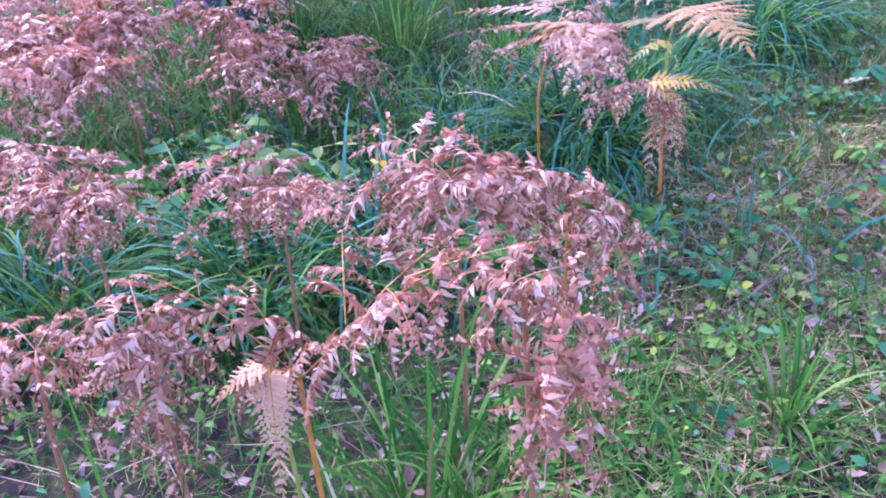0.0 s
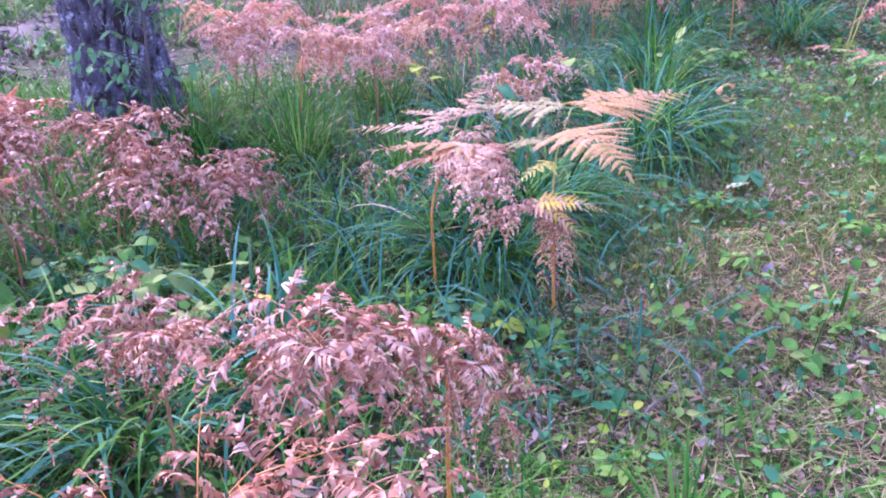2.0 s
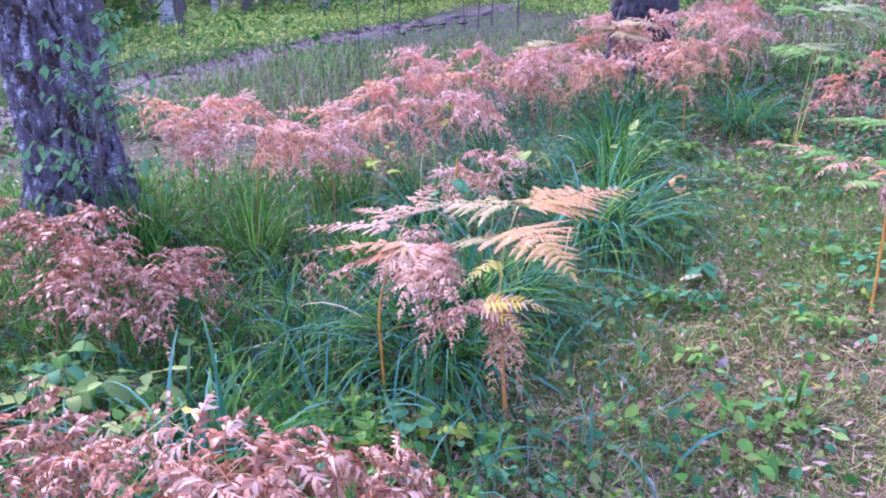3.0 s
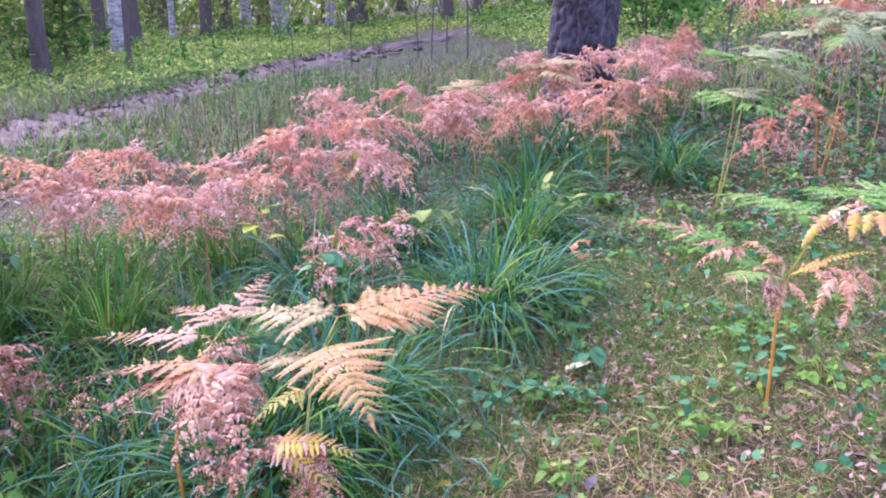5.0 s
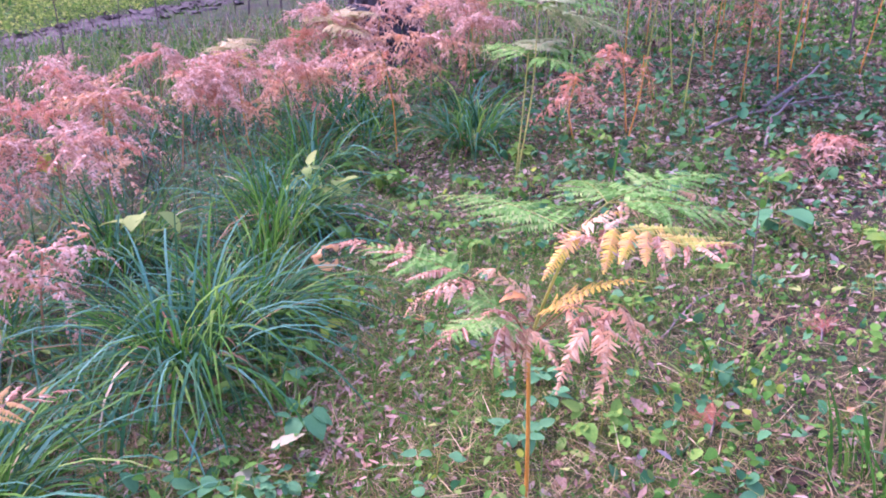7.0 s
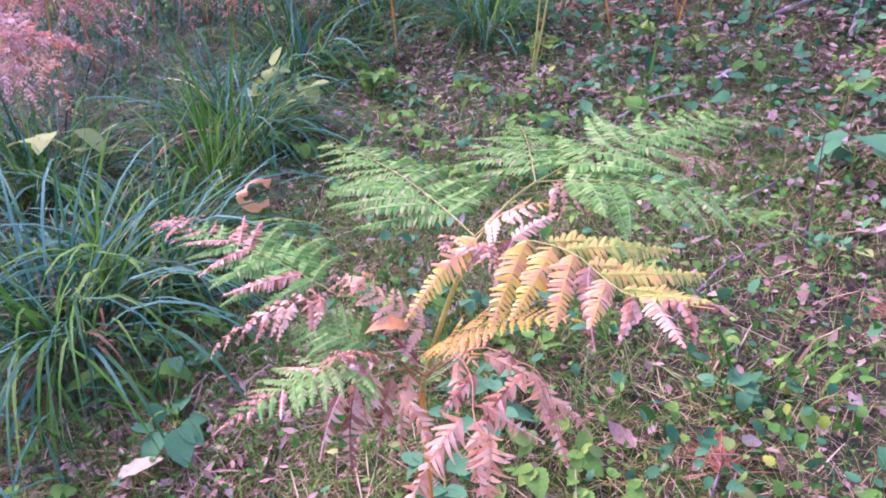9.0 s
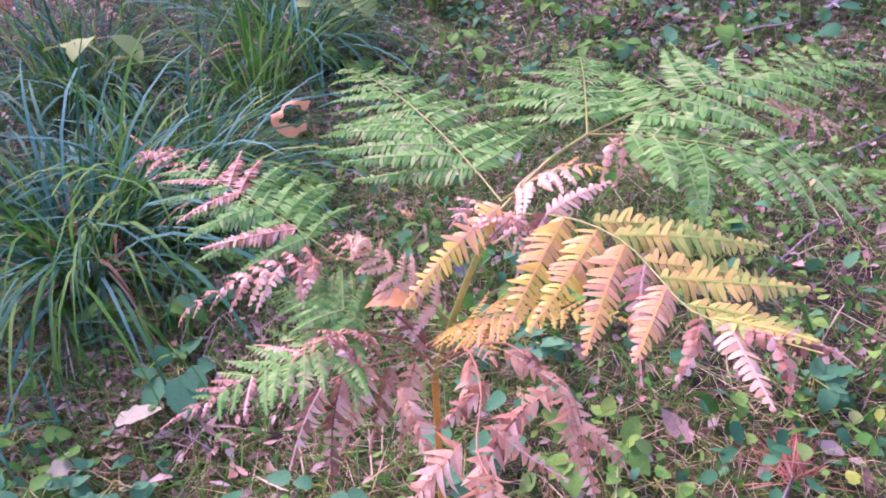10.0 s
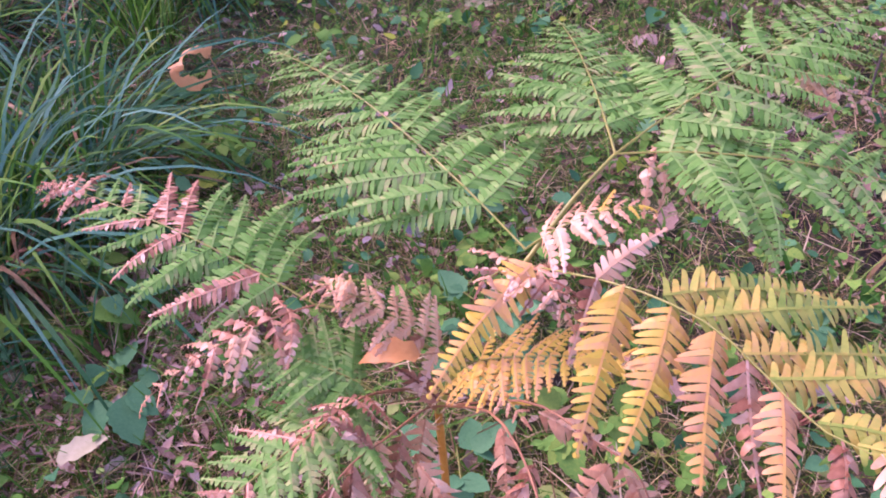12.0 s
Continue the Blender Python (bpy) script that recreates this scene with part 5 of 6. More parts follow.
# ---- grass ----
TUFTS = [(1.27, 3.42, 200, 0.56, 0.11), (1.45, 3.62, 150, 0.5, 0.10), (1.72, 4.55, 170, 0.52, 0.12), (2.45, 6.3, 130, 0.5, 0.12), (3.08, 5.7, 110, 0.46, 0.10), (0.72, 2.85, 190, 0.5, 0.13), (0.64, 3.85, 150, 0.46, 0.12),
         (0.43, 2.45, 200, 0.44, 0.13), (0.12, 2.6, 110, 0.34, 0.12), (0.55, 2.62, 140, 0.46, 0.1), (2.0, 5.3, 150, 0.5, 0.12), (1.1, 4.45, 140, 0.46, 0.12), (-0.45, 1.75, 140, 0.42, 0.14), (-0.9, 1.65, 130, 0.42, 0.12), (-0.15, 1.85, 130, 0.4, 0.12), (2.9, 5.3, 130, 0.5, 0.12), (2.45, 5.85, 150, 0.5, 0.14)]
for k, (x, y, n, tall, spread) in enumerate(TUFTS):
    grass_tuft(400 + k, x, y, int(n * 1.8), tall * 1.02, spread * 1.05, GRASS_BLUE, "arching tuft of blue-green woodland grass", dry=0.04, width=0.0085, droop=2.0, mixed=GRASS_FRESH)
for k, (x, y, n, tall, spread) in enumerate([(0.63, 1.21, 60, 0.21, 0.03), (1.62, 4.2, 70, 0.5, 0.07), (1.0, 4.35, 60, 0.4, 0.08), (0.55, 4.3, 60, 0.36, 0.08), (-0.02, 1.0, 45, 0.38, 0.06), (0.07, 1.02, 40, 0.34, 0.05), (-0.1, 0.88, 30, 0.34, 0.05), (-0.28, 0.62, 16, 0.5, 0.05), (2.62, 2.15, 70, 0.2, 0.12), (2.64, 2.68, 50, 0.13, 0.12), (-0.2, 3.6, 160, 0.34, 0.12), (0.2, 4.4, 160, 0.34, 0.12), (-0.7, 3.7, 140, 0.34, 0.12), (0.25, 3.3, 160, 0.3, 0.12), (1.5, 3.05, 40, 0.14, 0.06), (1.35, 1.95, 40, 0.14, 0.06), (1.0, 2.3, 40, 0.14, 0.06)]):
    grass_tuft(430 + k, x, y, n, tall, spread, GRASS_FRESH, "tuft of upright fresh green grass", dry=0.08, rise=1.36, droop=0.95, width=0.0075)


def strewn(rng, n, x0, x1, y0, y1, keep=None):
    """Places on the ground, thinned to patches where keep is given."""
    p = np.stack([rng.uniform(x0, x1, n), rng.uniform(y0, y1, n)], 1)
    edge = np.minimum(np.minimum(p[:, 0] - x0, x1 - p[:, 0]), np.minimum(p[:, 1] - y0, y1 - p[:, 1]))
    p = p[rng.random(len(p)) < 0.1 + edge / 0.7]
    if keep:
        p = p[rng.random(len(p)) < keep(p[:, 0], p[:, 1])]
    p = p[~on_track(p[:, 0], p[:, 1]) & ((p[:, 0] > 0.35 * p[:, 1] - 0.3) | (p[:, 1] > 6.6) | (rng.random(len(p)) < 0.45))]
    return np.column_stack([p, height(p[:, 0], p[:, 1])])


def patchy(scale, cut, soft=0.5):
    return lambda x, y: np.clip(0.5 + soft * (np.sin(scale * x + 2 * np.sin(0.7 * scale * y)) + np.sin(1.3 * scale * y + 1.7 * np.sin(0.6 * scale * x)) - cut), 0.08, 1)


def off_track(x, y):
    """Growth on the far side of the path; its bright leaves carry sunlight in their colour."""
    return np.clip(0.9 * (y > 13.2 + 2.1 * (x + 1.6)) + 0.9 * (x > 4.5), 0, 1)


def stuff(name, chunks, label, category):
    return tagged(new(name, mesh_of(name, chunks)), label, category, kind="stuff")


rng = np.random.default_rng(50)
near_box, wide_box = (-2.4, 5.8, -0.1, 6.7), (-7, 10, 4, 22)
at = strewn(rng, 28000, *near_box, lambda x, y: 1 - 0.6 * np.exp(-((x - 2.2) ** 2 + (y - 2.4) ** 2) / 0.8))
stuff("leaf_litter", [(*leaf_blades(rng, at + [0, 0, 0.01], 0.029, 0.6, 0.3, 1.1, rows=PLAIN), LITTER)], "brown and grey fallen leaves on the forest floor", "leaf litter")
at = strewn(rng, 110000, *near_box)
n = len(at)
v, f = grass_blades(rng, at + np.column_stack([np.zeros((n, 2)), rng.uniform(0.004, 0.02, n)]), rng.uniform(0, 6.28, n), rng.uniform(0.04, 0.085, n), np.full(n, 0.0016), rng.normal(0.0, 0.14, n), rng.normal(0, 0.15, n), 2)
stuff("pine_needles", [(v, f, NEEDLE)], "straw-coloured pine needles strewn on the soil", "needles")
at = strewn(rng, 66000, *near_box, lambda x, y: np.maximum(patchy(2.1, 0.0)(x, y), 0.7 * (x > 0.7)) * np.where(x + 0.6 * y > 5.2, 0.4, 1.0) * np.where((x > 0.5) & (x < 2.2) & (y < 2.8), 0.45, 1.0))
lift = np.column_stack([np.zeros((len(at), 2)), rng.uniform(0.012, 0.06, len(at))])
stuff("ground_herbs", [(*leaf_blades(rng, at + lift, 0.016, 0.7, 0.75, 0.7, rows=PLAIN), HERB)], "small dark green herb leaves covering the ground", "herbs")
at = strewn(rng, 9000, *near_box, patchy(3.1, 0.1, 0.9))
lift = np.column_stack([np.zeros((len(at), 2)), rng.uniform(0.02, 0.10, len(at))])
stuff("broad_herbs", [(*leaf_blades(rng, at + lift, 0.031, 0.85, 0.6, 0.9, rows=LOBED), HERB_TEAL)], "larger bluish green rounded leaves on the ground", "herbs")
at = strewn(rng, 11000, 2.2, 5.8, 2.6, 6.6, lambda x, y: np.clip((x + 0.6 * y - 4.4) * 0.8, 0, 1))
stuff("slope_litter", [(*leaf_blades(rng, at + [0, 0, 0.012], 0.038, 0.6, 0.35, 0.9, rows=PLAIN), LITTER)], "purplish brown fallen leaves on the slope", "leaf litter")
at = strewn(rng, 3500, *near_box, patchy(2.9, 0.6))
lift = np.column_stack([np.zeros((len(at), 2)), rng.uniform(0.02, 0.07, len(at))])
stuff("lime_herbs", [(*leaf_blades(rng, at + lift, 0.024, 0.8, 0.65, 0.8, rows=LOBED), HERB_LIME)], "light yellowish green leaves among the herbs", "herbs")
at = strewn(rng, 150000, *near_box, patchy(1.9, 0.2))
n = len(at)
v, f = grass_blades(rng, at, rng.uniform(0, 6.28, n), rng.uniform(0.015, 0.034, n), rng.uniform(0.002, 0.0045, n), rng.normal(1.0, 0.4, n), rng.uniform(0.0, 1.2, n), 2)
stuff("moss", [(v, f, MOSS)], "cushions of yellow-green moss on the soil", "moss")
at = strewn(rng, 16000, *near_box)
n = len(at)
v, f = grass_blades(rng, at + np.column_stack([np.zeros((n, 2)), rng.uniform(0.005, 0.03, n)]), rng.uniform(0, 6.28, n), rng.uniform(0.06, 0.16, n), rng.uniform(0.0016, 0.003, n), rng.normal(0.15, 0.2, n), rng.normal(0.2, 0.3, n), 4)
stuff("dry_straw", [(v, f, NEEDLE)], "dry straw-coloured grass lying on the ground", "straw")
at = strewn(rng, 70000, *near_box, patchy(1.4, 0.1))
n = len(at)
v, f = grass_blades(rng, at, rng.uniform(0, 6.28, n), rng.uniform(0.05, 0.15, n), rng.uniform(0.0018, 0.0035, n), rng.normal(1.0, 0.35, n), rng.uniform(0.3, 1.6, n), 4)
stuff("short_grass", [(v, f, GRASS_FRESH)], "short sparse green grass on the forest floor", "grass")
at = strewn(rng, 20000, -2.5, 2.6, 1.4, 7.5, lambda x, y: np.clip(1.25 - 0.95 * np.abs(x - 0.35 * (y - 2.2) + 0.1), 0, 1))
n = len(at)
v, f = grass_blades(rng, at, rng.uniform(0, 6.28, n), rng.uniform(0.14, 0.34, n), rng.uniform(0.004, 0.008, n), rng.normal(1.15, 0.25, n), rng.uniform(0.4, 1.8, n), 5)
stuff("long_grass", [(v, f, GRASS_BLUE)], "long loose blue-green grass under the ferns", "grass")
at = strewn(rng, 17000, -2.4, 0.4, 1.5, 5.4)
n = len(at)
v, f = grass_blades(rng, at, rng.uniform(0, 6.28, n), rng.uniform(0.12, 0.3, n), rng.uniform(0.006, 0.011, n), rng.normal(1.15, 0.25, n), rng.uniform(0.4, 1.6, n), 4)
stuff("rough_grass", [(v, f, GRASS_FRESH)], "rough fresh green grass around the pine", "grass")
at = strewn(rng, 26000, *wide_box, lambda x, y: np.clip(0.25 + 0.75 * (y > 13 + 2 * x), 0, 1))
n = len(at)
v, f = grass_blades(rng, at, rng.uniform(0, 6.28, n), rng.uniform(0.08, 0.24, n), rng.uniform(0.006, 0.013, n), rng.normal(1.15, 0.3, n), rng.uniform(0.3, 1.5, n), 4)
stuff("distant_grass", [(v, f, GRASS_FRESH)], "rough green grass between the distant trees", "grass")

focus_box = (0.25, 3.7, 1.0, 4.2)
at = strewn(rng, 60000, *focus_box, patchy(3.4, -0.3, 0.7))
n = len(at)
v, f = grass_blades(rng, at, rng.uniform(0, 6.28, n), rng.uniform(0.03, 0.1, n), rng.uniform(0.0011, 0.0022, n), rng.normal(0.7, 0.4, n), rng.uniform(0.2, 1.6, n), 3)
h = n // 3
stuff("fine_grass", [(v[: h * 6], f[: h * 2], MOSS), (v[h * 6 : h * 12], f[: h * 2], GRASS_FRESH), (v[h * 12 :], f[h * 4 :] - h * 12, PALE_STRAW)], "hair-fine green and straw-coloured grass through the moss", "grass")
at = strewn(rng, 5200, 0.75, 1.75, 2.75, 3.65)
n = len(at)
v, f = grass_blades(rng, at, rng.uniform(0, 6.28, n), rng.uniform(0.05, 0.16, n), rng.uniform(0.0018, 0.0035, n), rng.normal(0.3, 0.3, n), rng.uniform(-0.2, 0.8, n), 4)
h = n // 2
stuff("dead_grass", [(v[: h * 8], f[: h * 3], TAN_LEAF), (v[h * 8 :], f[h * 3 :] - h * 8, LITTER)], "pinkish brown dead grass at the foot of the tufts", "grass")
at = strewn(rng, 2300, 0.6, 3.4, 1.0, 3.6, patchy(6.3, 0.7, 0.9))
lift = np.column_stack([np.zeros((len(at), 2)), rng.uniform(0.03, 0.09, len(at))])
v, f = leaf_blades(rng, at + lift, 0.03, 0.85, 0.7, 0.9, rows=BROAD)
h = len(at) * 2 // 5
stuff("broad_herbs", [(v[: h * 36], f[: h * 22], HERB_TEAL), (v[h * 36 :], f[h * 22 :] - h * 36, HERB_FRESH)], "rounded bluish and fresh green leaves among the moss", "herbs")
at = strewn(rng, 10000, 0.4, 2.9, 1.0, 3.6, patchy(3.7, 0.5, 0.9))
lift = np.column_stack([np.zeros((len(at), 2)), rng.uniform(0.012, 0.035, len(at))])
v, f = leaf_blades(rng, at + lift, 0.028, 0.4, 0.45, 1.8, rows=PLAIN)
h, k, q = len(at) // 5, len(v) // len(at), len(f) // len(at)
stuff("leaf_litter", [(v[: h * k], f[: h * q], TAN_LEAF), (v[h * k :], f[h * q :] - h * k, LITTER)], "crumbled pinkish brown leaves in patches between the moss", "leaf litter")
at = strewn(rng, 1500, 1.0, 1.75, 2.6, 3.2, patchy(5.3, 0.3, 0.9))
lift = np.column_stack([np.zeros((len(at), 2)), rng.uniform(0.01, 0.04, len(at))])
stuff("leaf_litter", [(*leaf_blades(rng, at + lift, 0.03, 0.4, 0.45, 1.8, rows=LOBED), TAN_LEAF)], "pinkish tan crumbled leaves below the grass tuft", "leaf litter")
at = strewn(rng, 9000, 1.05, 1.75, 2.35, 3.0, patchy(4.1, -0.2, 0.9))
n = len(at)
v, f = grass_blades(rng, at, rng.uniform(0, 6.28, n), rng.uniform(0.02, 0.055, n), rng.uniform(0.002, 0.004, n), rng.normal(1.0, 0.45, n), rng.uniform(0.0, 1.2, n), 2)
stuff("moss", [(v, f, MOSS)], "yellow-green moss hummock near the grass tuft", "moss")
front_box = (-1.3, 1.5, 0.45, 2.2)
at = strewn(rng, 15000, *front_box, lambda x, y: patchy(4.0, 0.0, 0.8)(x, y) * np.where(x > 0.4, 0.5, 1.0))
n = len(at)
v, f = grass_blades(rng, at, rng.uniform(0, 6.28, n), rng.uniform(0.06, 0.2, n), rng.uniform(0.002, 0.005, n), rng.normal(1.0, 0.35, n), rng.uniform(0.3, 1.8, n), 5)
stuff("short_grass", [(v, f, GRASS_FRESH)], "fresh green grass between the dead ferns", "grass")
at = strewn(rng, 10000, *front_box, lambda x, y: patchy(4.6, 0.1, 0.8)(x, y) * np.where(x > 0.4, 0.5, 1.0))
lift = np.column_stack([np.zeros((len(at), 2)), rng.uniform(0.015, 0.08, len(at))])
stuff("ground_herbs", [(*leaf_blades(rng, at + lift, 0.02, 0.85, 0.7, 0.8, rows=LOBED), HERB_FRESH)], "small fresh green leaves below the dead ferns", "herbs")
at = strewn(rng, 6000, *front_box)
stuff("leaf_litter", [(*leaf_blades(rng, at + [0, 0, 0.015], 0.026, 0.45, 0.5, 1.8, rows=LOBED), LITTER)], "crumpled brown litter below the dead ferns", "leaf litter")
at = strewn(rng, 6000, 1.5, 3.9, 1.2, 4.2, lambda x, y: patchy(5.0, 0.1, 0.8)(x, y) * np.clip((x - 1.3) * 1.2, 0, 1))
lift = np.column_stack([np.zeros((len(at), 2)), rng.uniform(0.02, 0.09, len(at))])
stuff("ground_herbs", [(*leaf_blades(rng, at + lift, 0.017, 0.85, 0.75, 0.8, rows=LOBED), HERB_FRESH)], "small bright green lobed leaves crowding the ground", "herbs")
at = strewn(rng, 84000, *focus_box, lambda x, y: np.clip(1.9 - x * 0.6, 0.4, 1))
n = len(at)
v, f = grass_blades(rng, at + np.column_stack([np.zeros((n, 2)), rng.uniform(0.004, 0.025, n)]), rng.uniform(0, 6.28, n), rng.uniform(0.04, 0.09, n), np.full(n, 0.0017), rng.normal(0.0, 0.16, n), rng.normal(0, 0.2, n), 2)
stuff("pine_needles", [(v, f, NEEDLE)], "straw-coloured pine needles thick among the moss", "needles")
at = strewn(rng, 120000, *focus_box, lambda x, y: patchy(2.3, -0.4, 0.8)(x, y) * np.clip(2.3 - x * 0.8, 0.35, 1))
n = len(at)
v, f = grass_blades(rng, at, rng.uniform(0, 6.28, n), rng.uniform(0.02, 0.05, n), rng.uniform(0.002, 0.0042, n), rng.normal(1.0, 0.45, n), rng.uniform(0.0, 1.2, n), 2)
stuff("moss", [(v, f, MOSS)], "thick yellow-green moss beside the ferns", "moss")
at = strewn(rng, 22000, *focus_box, patchy(1.6, 0.0, 0.7))
n = len(at)
v, f = grass_blades(rng, at, rng.uniform(0, 6.28, n), rng.uniform(0.05, 0.15, n), rng.uniform(0.0018, 0.0036, n), rng.normal(0.8, 0.4, n), rng.uniform(0.3, 1.8, n), 4)
stuff("short_grass", [(v, f, GRASS_FRESH)], "fine green grass among moss and herbs", "grass")
at = strewn(rng, 6500, 0.2, 2.1, 0.7, 2.7, patchy(4.4, 0.0, 0.8))
n = len(at)
v, f = grass_blades(rng, at + np.column_stack([np.zeros((n, 2)), rng.uniform(0.005, 0.05, n)]), rng.uniform(0, 6.28, n), rng.uniform(0.05, 0.13, n), rng.uniform(0.0016, 0.003, n), rng.normal(0.2, 0.3, n), rng.normal(0.3, 0.4, n), 3)
stuff("dry_straw", [(v, f, PALE_STRAW)], "pale faded grass lying on the moss", "straw")
at = strewn(rng, 1000, *near_box, lambda x, y: 1 - 0.6 * np.exp(-((x - 2.2) ** 2 + (y - 2.5) ** 2) / 0.6))
stuff("mauve_leaves", [(*leaf_blades(rng, at + [0, 0, 0.02], 0.036, 0.7, 0.45, 1.6, rows=LOBED), MAUVE_LEAF)], "curled mauve and violet-grey fallen leaves", "leaf litter")
at = strewn(rng, 1500, *near_box, lambda x, y: 1 - 0.75 * np.exp(-((x - 2.2) ** 2 + (y - 2.5) ** 2) / 0.8))
stuff("tan_leaves", [(*leaf_blades(rng, at + [0, 0, 0.02], 0.034, 0.6, 0.5, 1.9, rows=LOBED), TAN_LEAF)], "curled tan and pinkish fallen leaves", "leaf litter")
at = strewn(rng, 1100, 2.6, 5.8, 3.2, 6.6)
lift = np.column_stack([np.zeros((len(at), 2)), rng.uniform(0.03, 0.09, len(at))])
stuff("slope_herbs", [(*leaf_blades(rng, at + lift, 0.055, 0.85, 0.6, 0.9, rows=BROAD), HERB_TEAL)], "broad bluish green leaves on the slope", "herbs")
at = strewn(rng, 700, *focus_box, patchy(2.6, 0.3, 0.8))
lift = np.column_stack([np.zeros((len(at), 2)), rng.uniform(0.02, 0.06, len(at))])
stuff("pale_herbs", [(*leaf_blades(rng, at + lift, 0.03, 0.7, 0.45, 0.5), HERB_PALE)], "pale green small leaves among the moss", "herbs")
at = strewn(rng, 11000, -4.5, 5.5, 6.2, 12.5)
n = len(at)
v, f = grass_blades(rng, at, rng.uniform(0, 6.28, n), rng.uniform(0.2, 0.6, n), rng.uniform(0.004, 0.009, n), rng.normal(1.2, 0.3, n), rng.uniform(0.2, 1.2, n), 4)
h = n // 3
stuff("dead_brush", [(v[: h * 8], f[: h * 3], LITTER), (v[h * 8 : h * 16], f[: h * 3], HERB_PALE), (v[h * 16 :], f[h * 6 :] - h * 16, GRASS_FRESH)], "dry brown and faded green brush before the path", "brush")
at = strewn(rng, 26000, -12, 9, 12, 30, lambda x, y: off_track(x, y) * patchy(0.8, 0.6, 0.7)(x, y))
lift = np.column_stack([np.zeros((len(at), 2)), rng.uniform(0.05, 0.5, len(at))])
stuff("dark_undergrowth", [(*leaf_chips(rng, at + lift, 0.14, 0.5), HERB)], "darker green clumps in the undergrowth", "undergrowth")
outer_box = (-9, 11, -9, 7.5)
outside = lambda x, y: 1.0 * ((x < -1.9) | (x > 5.3) | (y < 0.5))
at = strewn(rng, 26000, *outer_box, outside)
stuff("outer_litter", [(*leaf_chips(rng, at + [0, 0, 0.02], 0.06, 0.8), LITTER)], "brown leaf litter on the forest floor around", "leaf litter")
at = strewn(rng, 30000, *outer_box, outside)
lift = np.column_stack([np.zeros((len(at), 2)), rng.uniform(0.02, 0.08, len(at))])
stuff("outer_herbs", [(*leaf_chips(rng, at + lift, 0.055, 0.8), HERB)], "low green herbs on the forest floor around", "herbs")
at = strewn(rng, 26000, *outer_box, outside)
n = len(at)
v, f = grass_blades(rng, at, rng.uniform(0, 6.28, n), rng.uniform(0.08, 0.22, n), rng.uniform(0.003, 0.007, n), rng.normal(1.0, 0.35, n), rng.uniform(0.3, 1.6, n), 4)
stuff("outer_grass", [(v, f, GRASS_FRESH)], "short green grass on the forest floor around", "grass")
right_box = (5.4, 10.5, 1.5, 6.6)
at = strewn(rng, 9000, *right_box)
stuff("hillside_litter", [(*leaf_chips(rng, at + [0, 0, 0.02], 0.055, 0.8), LITTER)], "brown leaf litter on the rising slope", "leaf litter")
at = strewn(rng, 12000, *right_box)
lift = np.column_stack([np.zeros((len(at), 2)), rng.uniform(0.02, 0.08, len(at))])
stuff("hillside_herbs", [(*leaf_chips(rng, at + lift, 0.05, 0.8), HERB)], "green herbs on the rising slope", "herbs")
mid_box = (-5, 9, 6.0, 14.5)
at = strewn(rng, 22000, *mid_box)
stuff("distant_litter", [(*leaf_chips(rng, at + [0, 0, 0.025], 0.075, 0.8), LITTER)], "brown leaf litter between the far ferns", "leaf litter")
at = strewn(rng, 26000, *mid_box, patchy(0.9, 0.2))
lift = np.column_stack([np.zeros((len(at), 2)), rng.uniform(0.03, 0.14, len(at))])
stuff("distant_herbs", [(*leaf_chips(rng, at + lift, 0.065, 0.8), HERB)], "green herbs between the far ferns", "herbs")
at = strewn(rng, 26000, *mid_box)
n = len(at)
v, f = grass_blades(rng, at, rng.uniform(0, 6.28, n), rng.uniform(0.12, 0.34, n), rng.uniform(0.003, 0.007, n), rng.normal(1.2, 0.3, n), rng.uniform(0.3, 1.4, n), 4)
stuff("faded_grass", [(v[: len(v) // 16 * 8], f[: len(f) // 2][f[: len(f) // 2].max(1) < len(v) // 16 * 8], GRASS_BLUE), (v[len(v) // 16 * 8 :], f[f.min(1) >= len(v) // 16 * 8] - len(v) // 16 * 8, LITTER)], "green and faded brown grass between the far ferns", "grass")


# sun patches beyond the path, painted as yellow-green leaf colour
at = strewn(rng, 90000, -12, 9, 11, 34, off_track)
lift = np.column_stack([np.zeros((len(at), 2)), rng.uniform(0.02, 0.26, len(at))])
stuff("undergrowth", [(*leaf_chips(rng, at + lift, 0.085, 0.6), SUNLIT_HERB)], "yellow-green undergrowth beyond the path, sunlight put into its leaf colour", "undergrowth")


def shrub(seed, x, y, tall, wide, count, mat):
    rng = np.random.default_rng(seed)
    plant = thing("shrub", (x, y, float(height(x, y))), "leafy green shrub in the distant wood", "shrub", "distant shrubs")
    for k in range(5):
        a = k * 1.3 + rng.uniform(0, 0.5)
        e = np.array([math.cos(a) * wide * 0.5, math.sin(a) * wide * 0.5, tall * 0.85])
        part("branch", [(*tube(smooth_line([[0, 0, -0.05], e * 0.5 + [0, 0, 0.15], e], 6), np.linspace(0.02, 0.005, 6), 5), BARK_DARK)], plant)
    part("foliage", [crown_chunk(rng, np.array([0, 0, tall * 0.5]), np.array([wide * 0.7, wide * 0.7, tall * 0.6]), count, 0.14, mat)], plant)


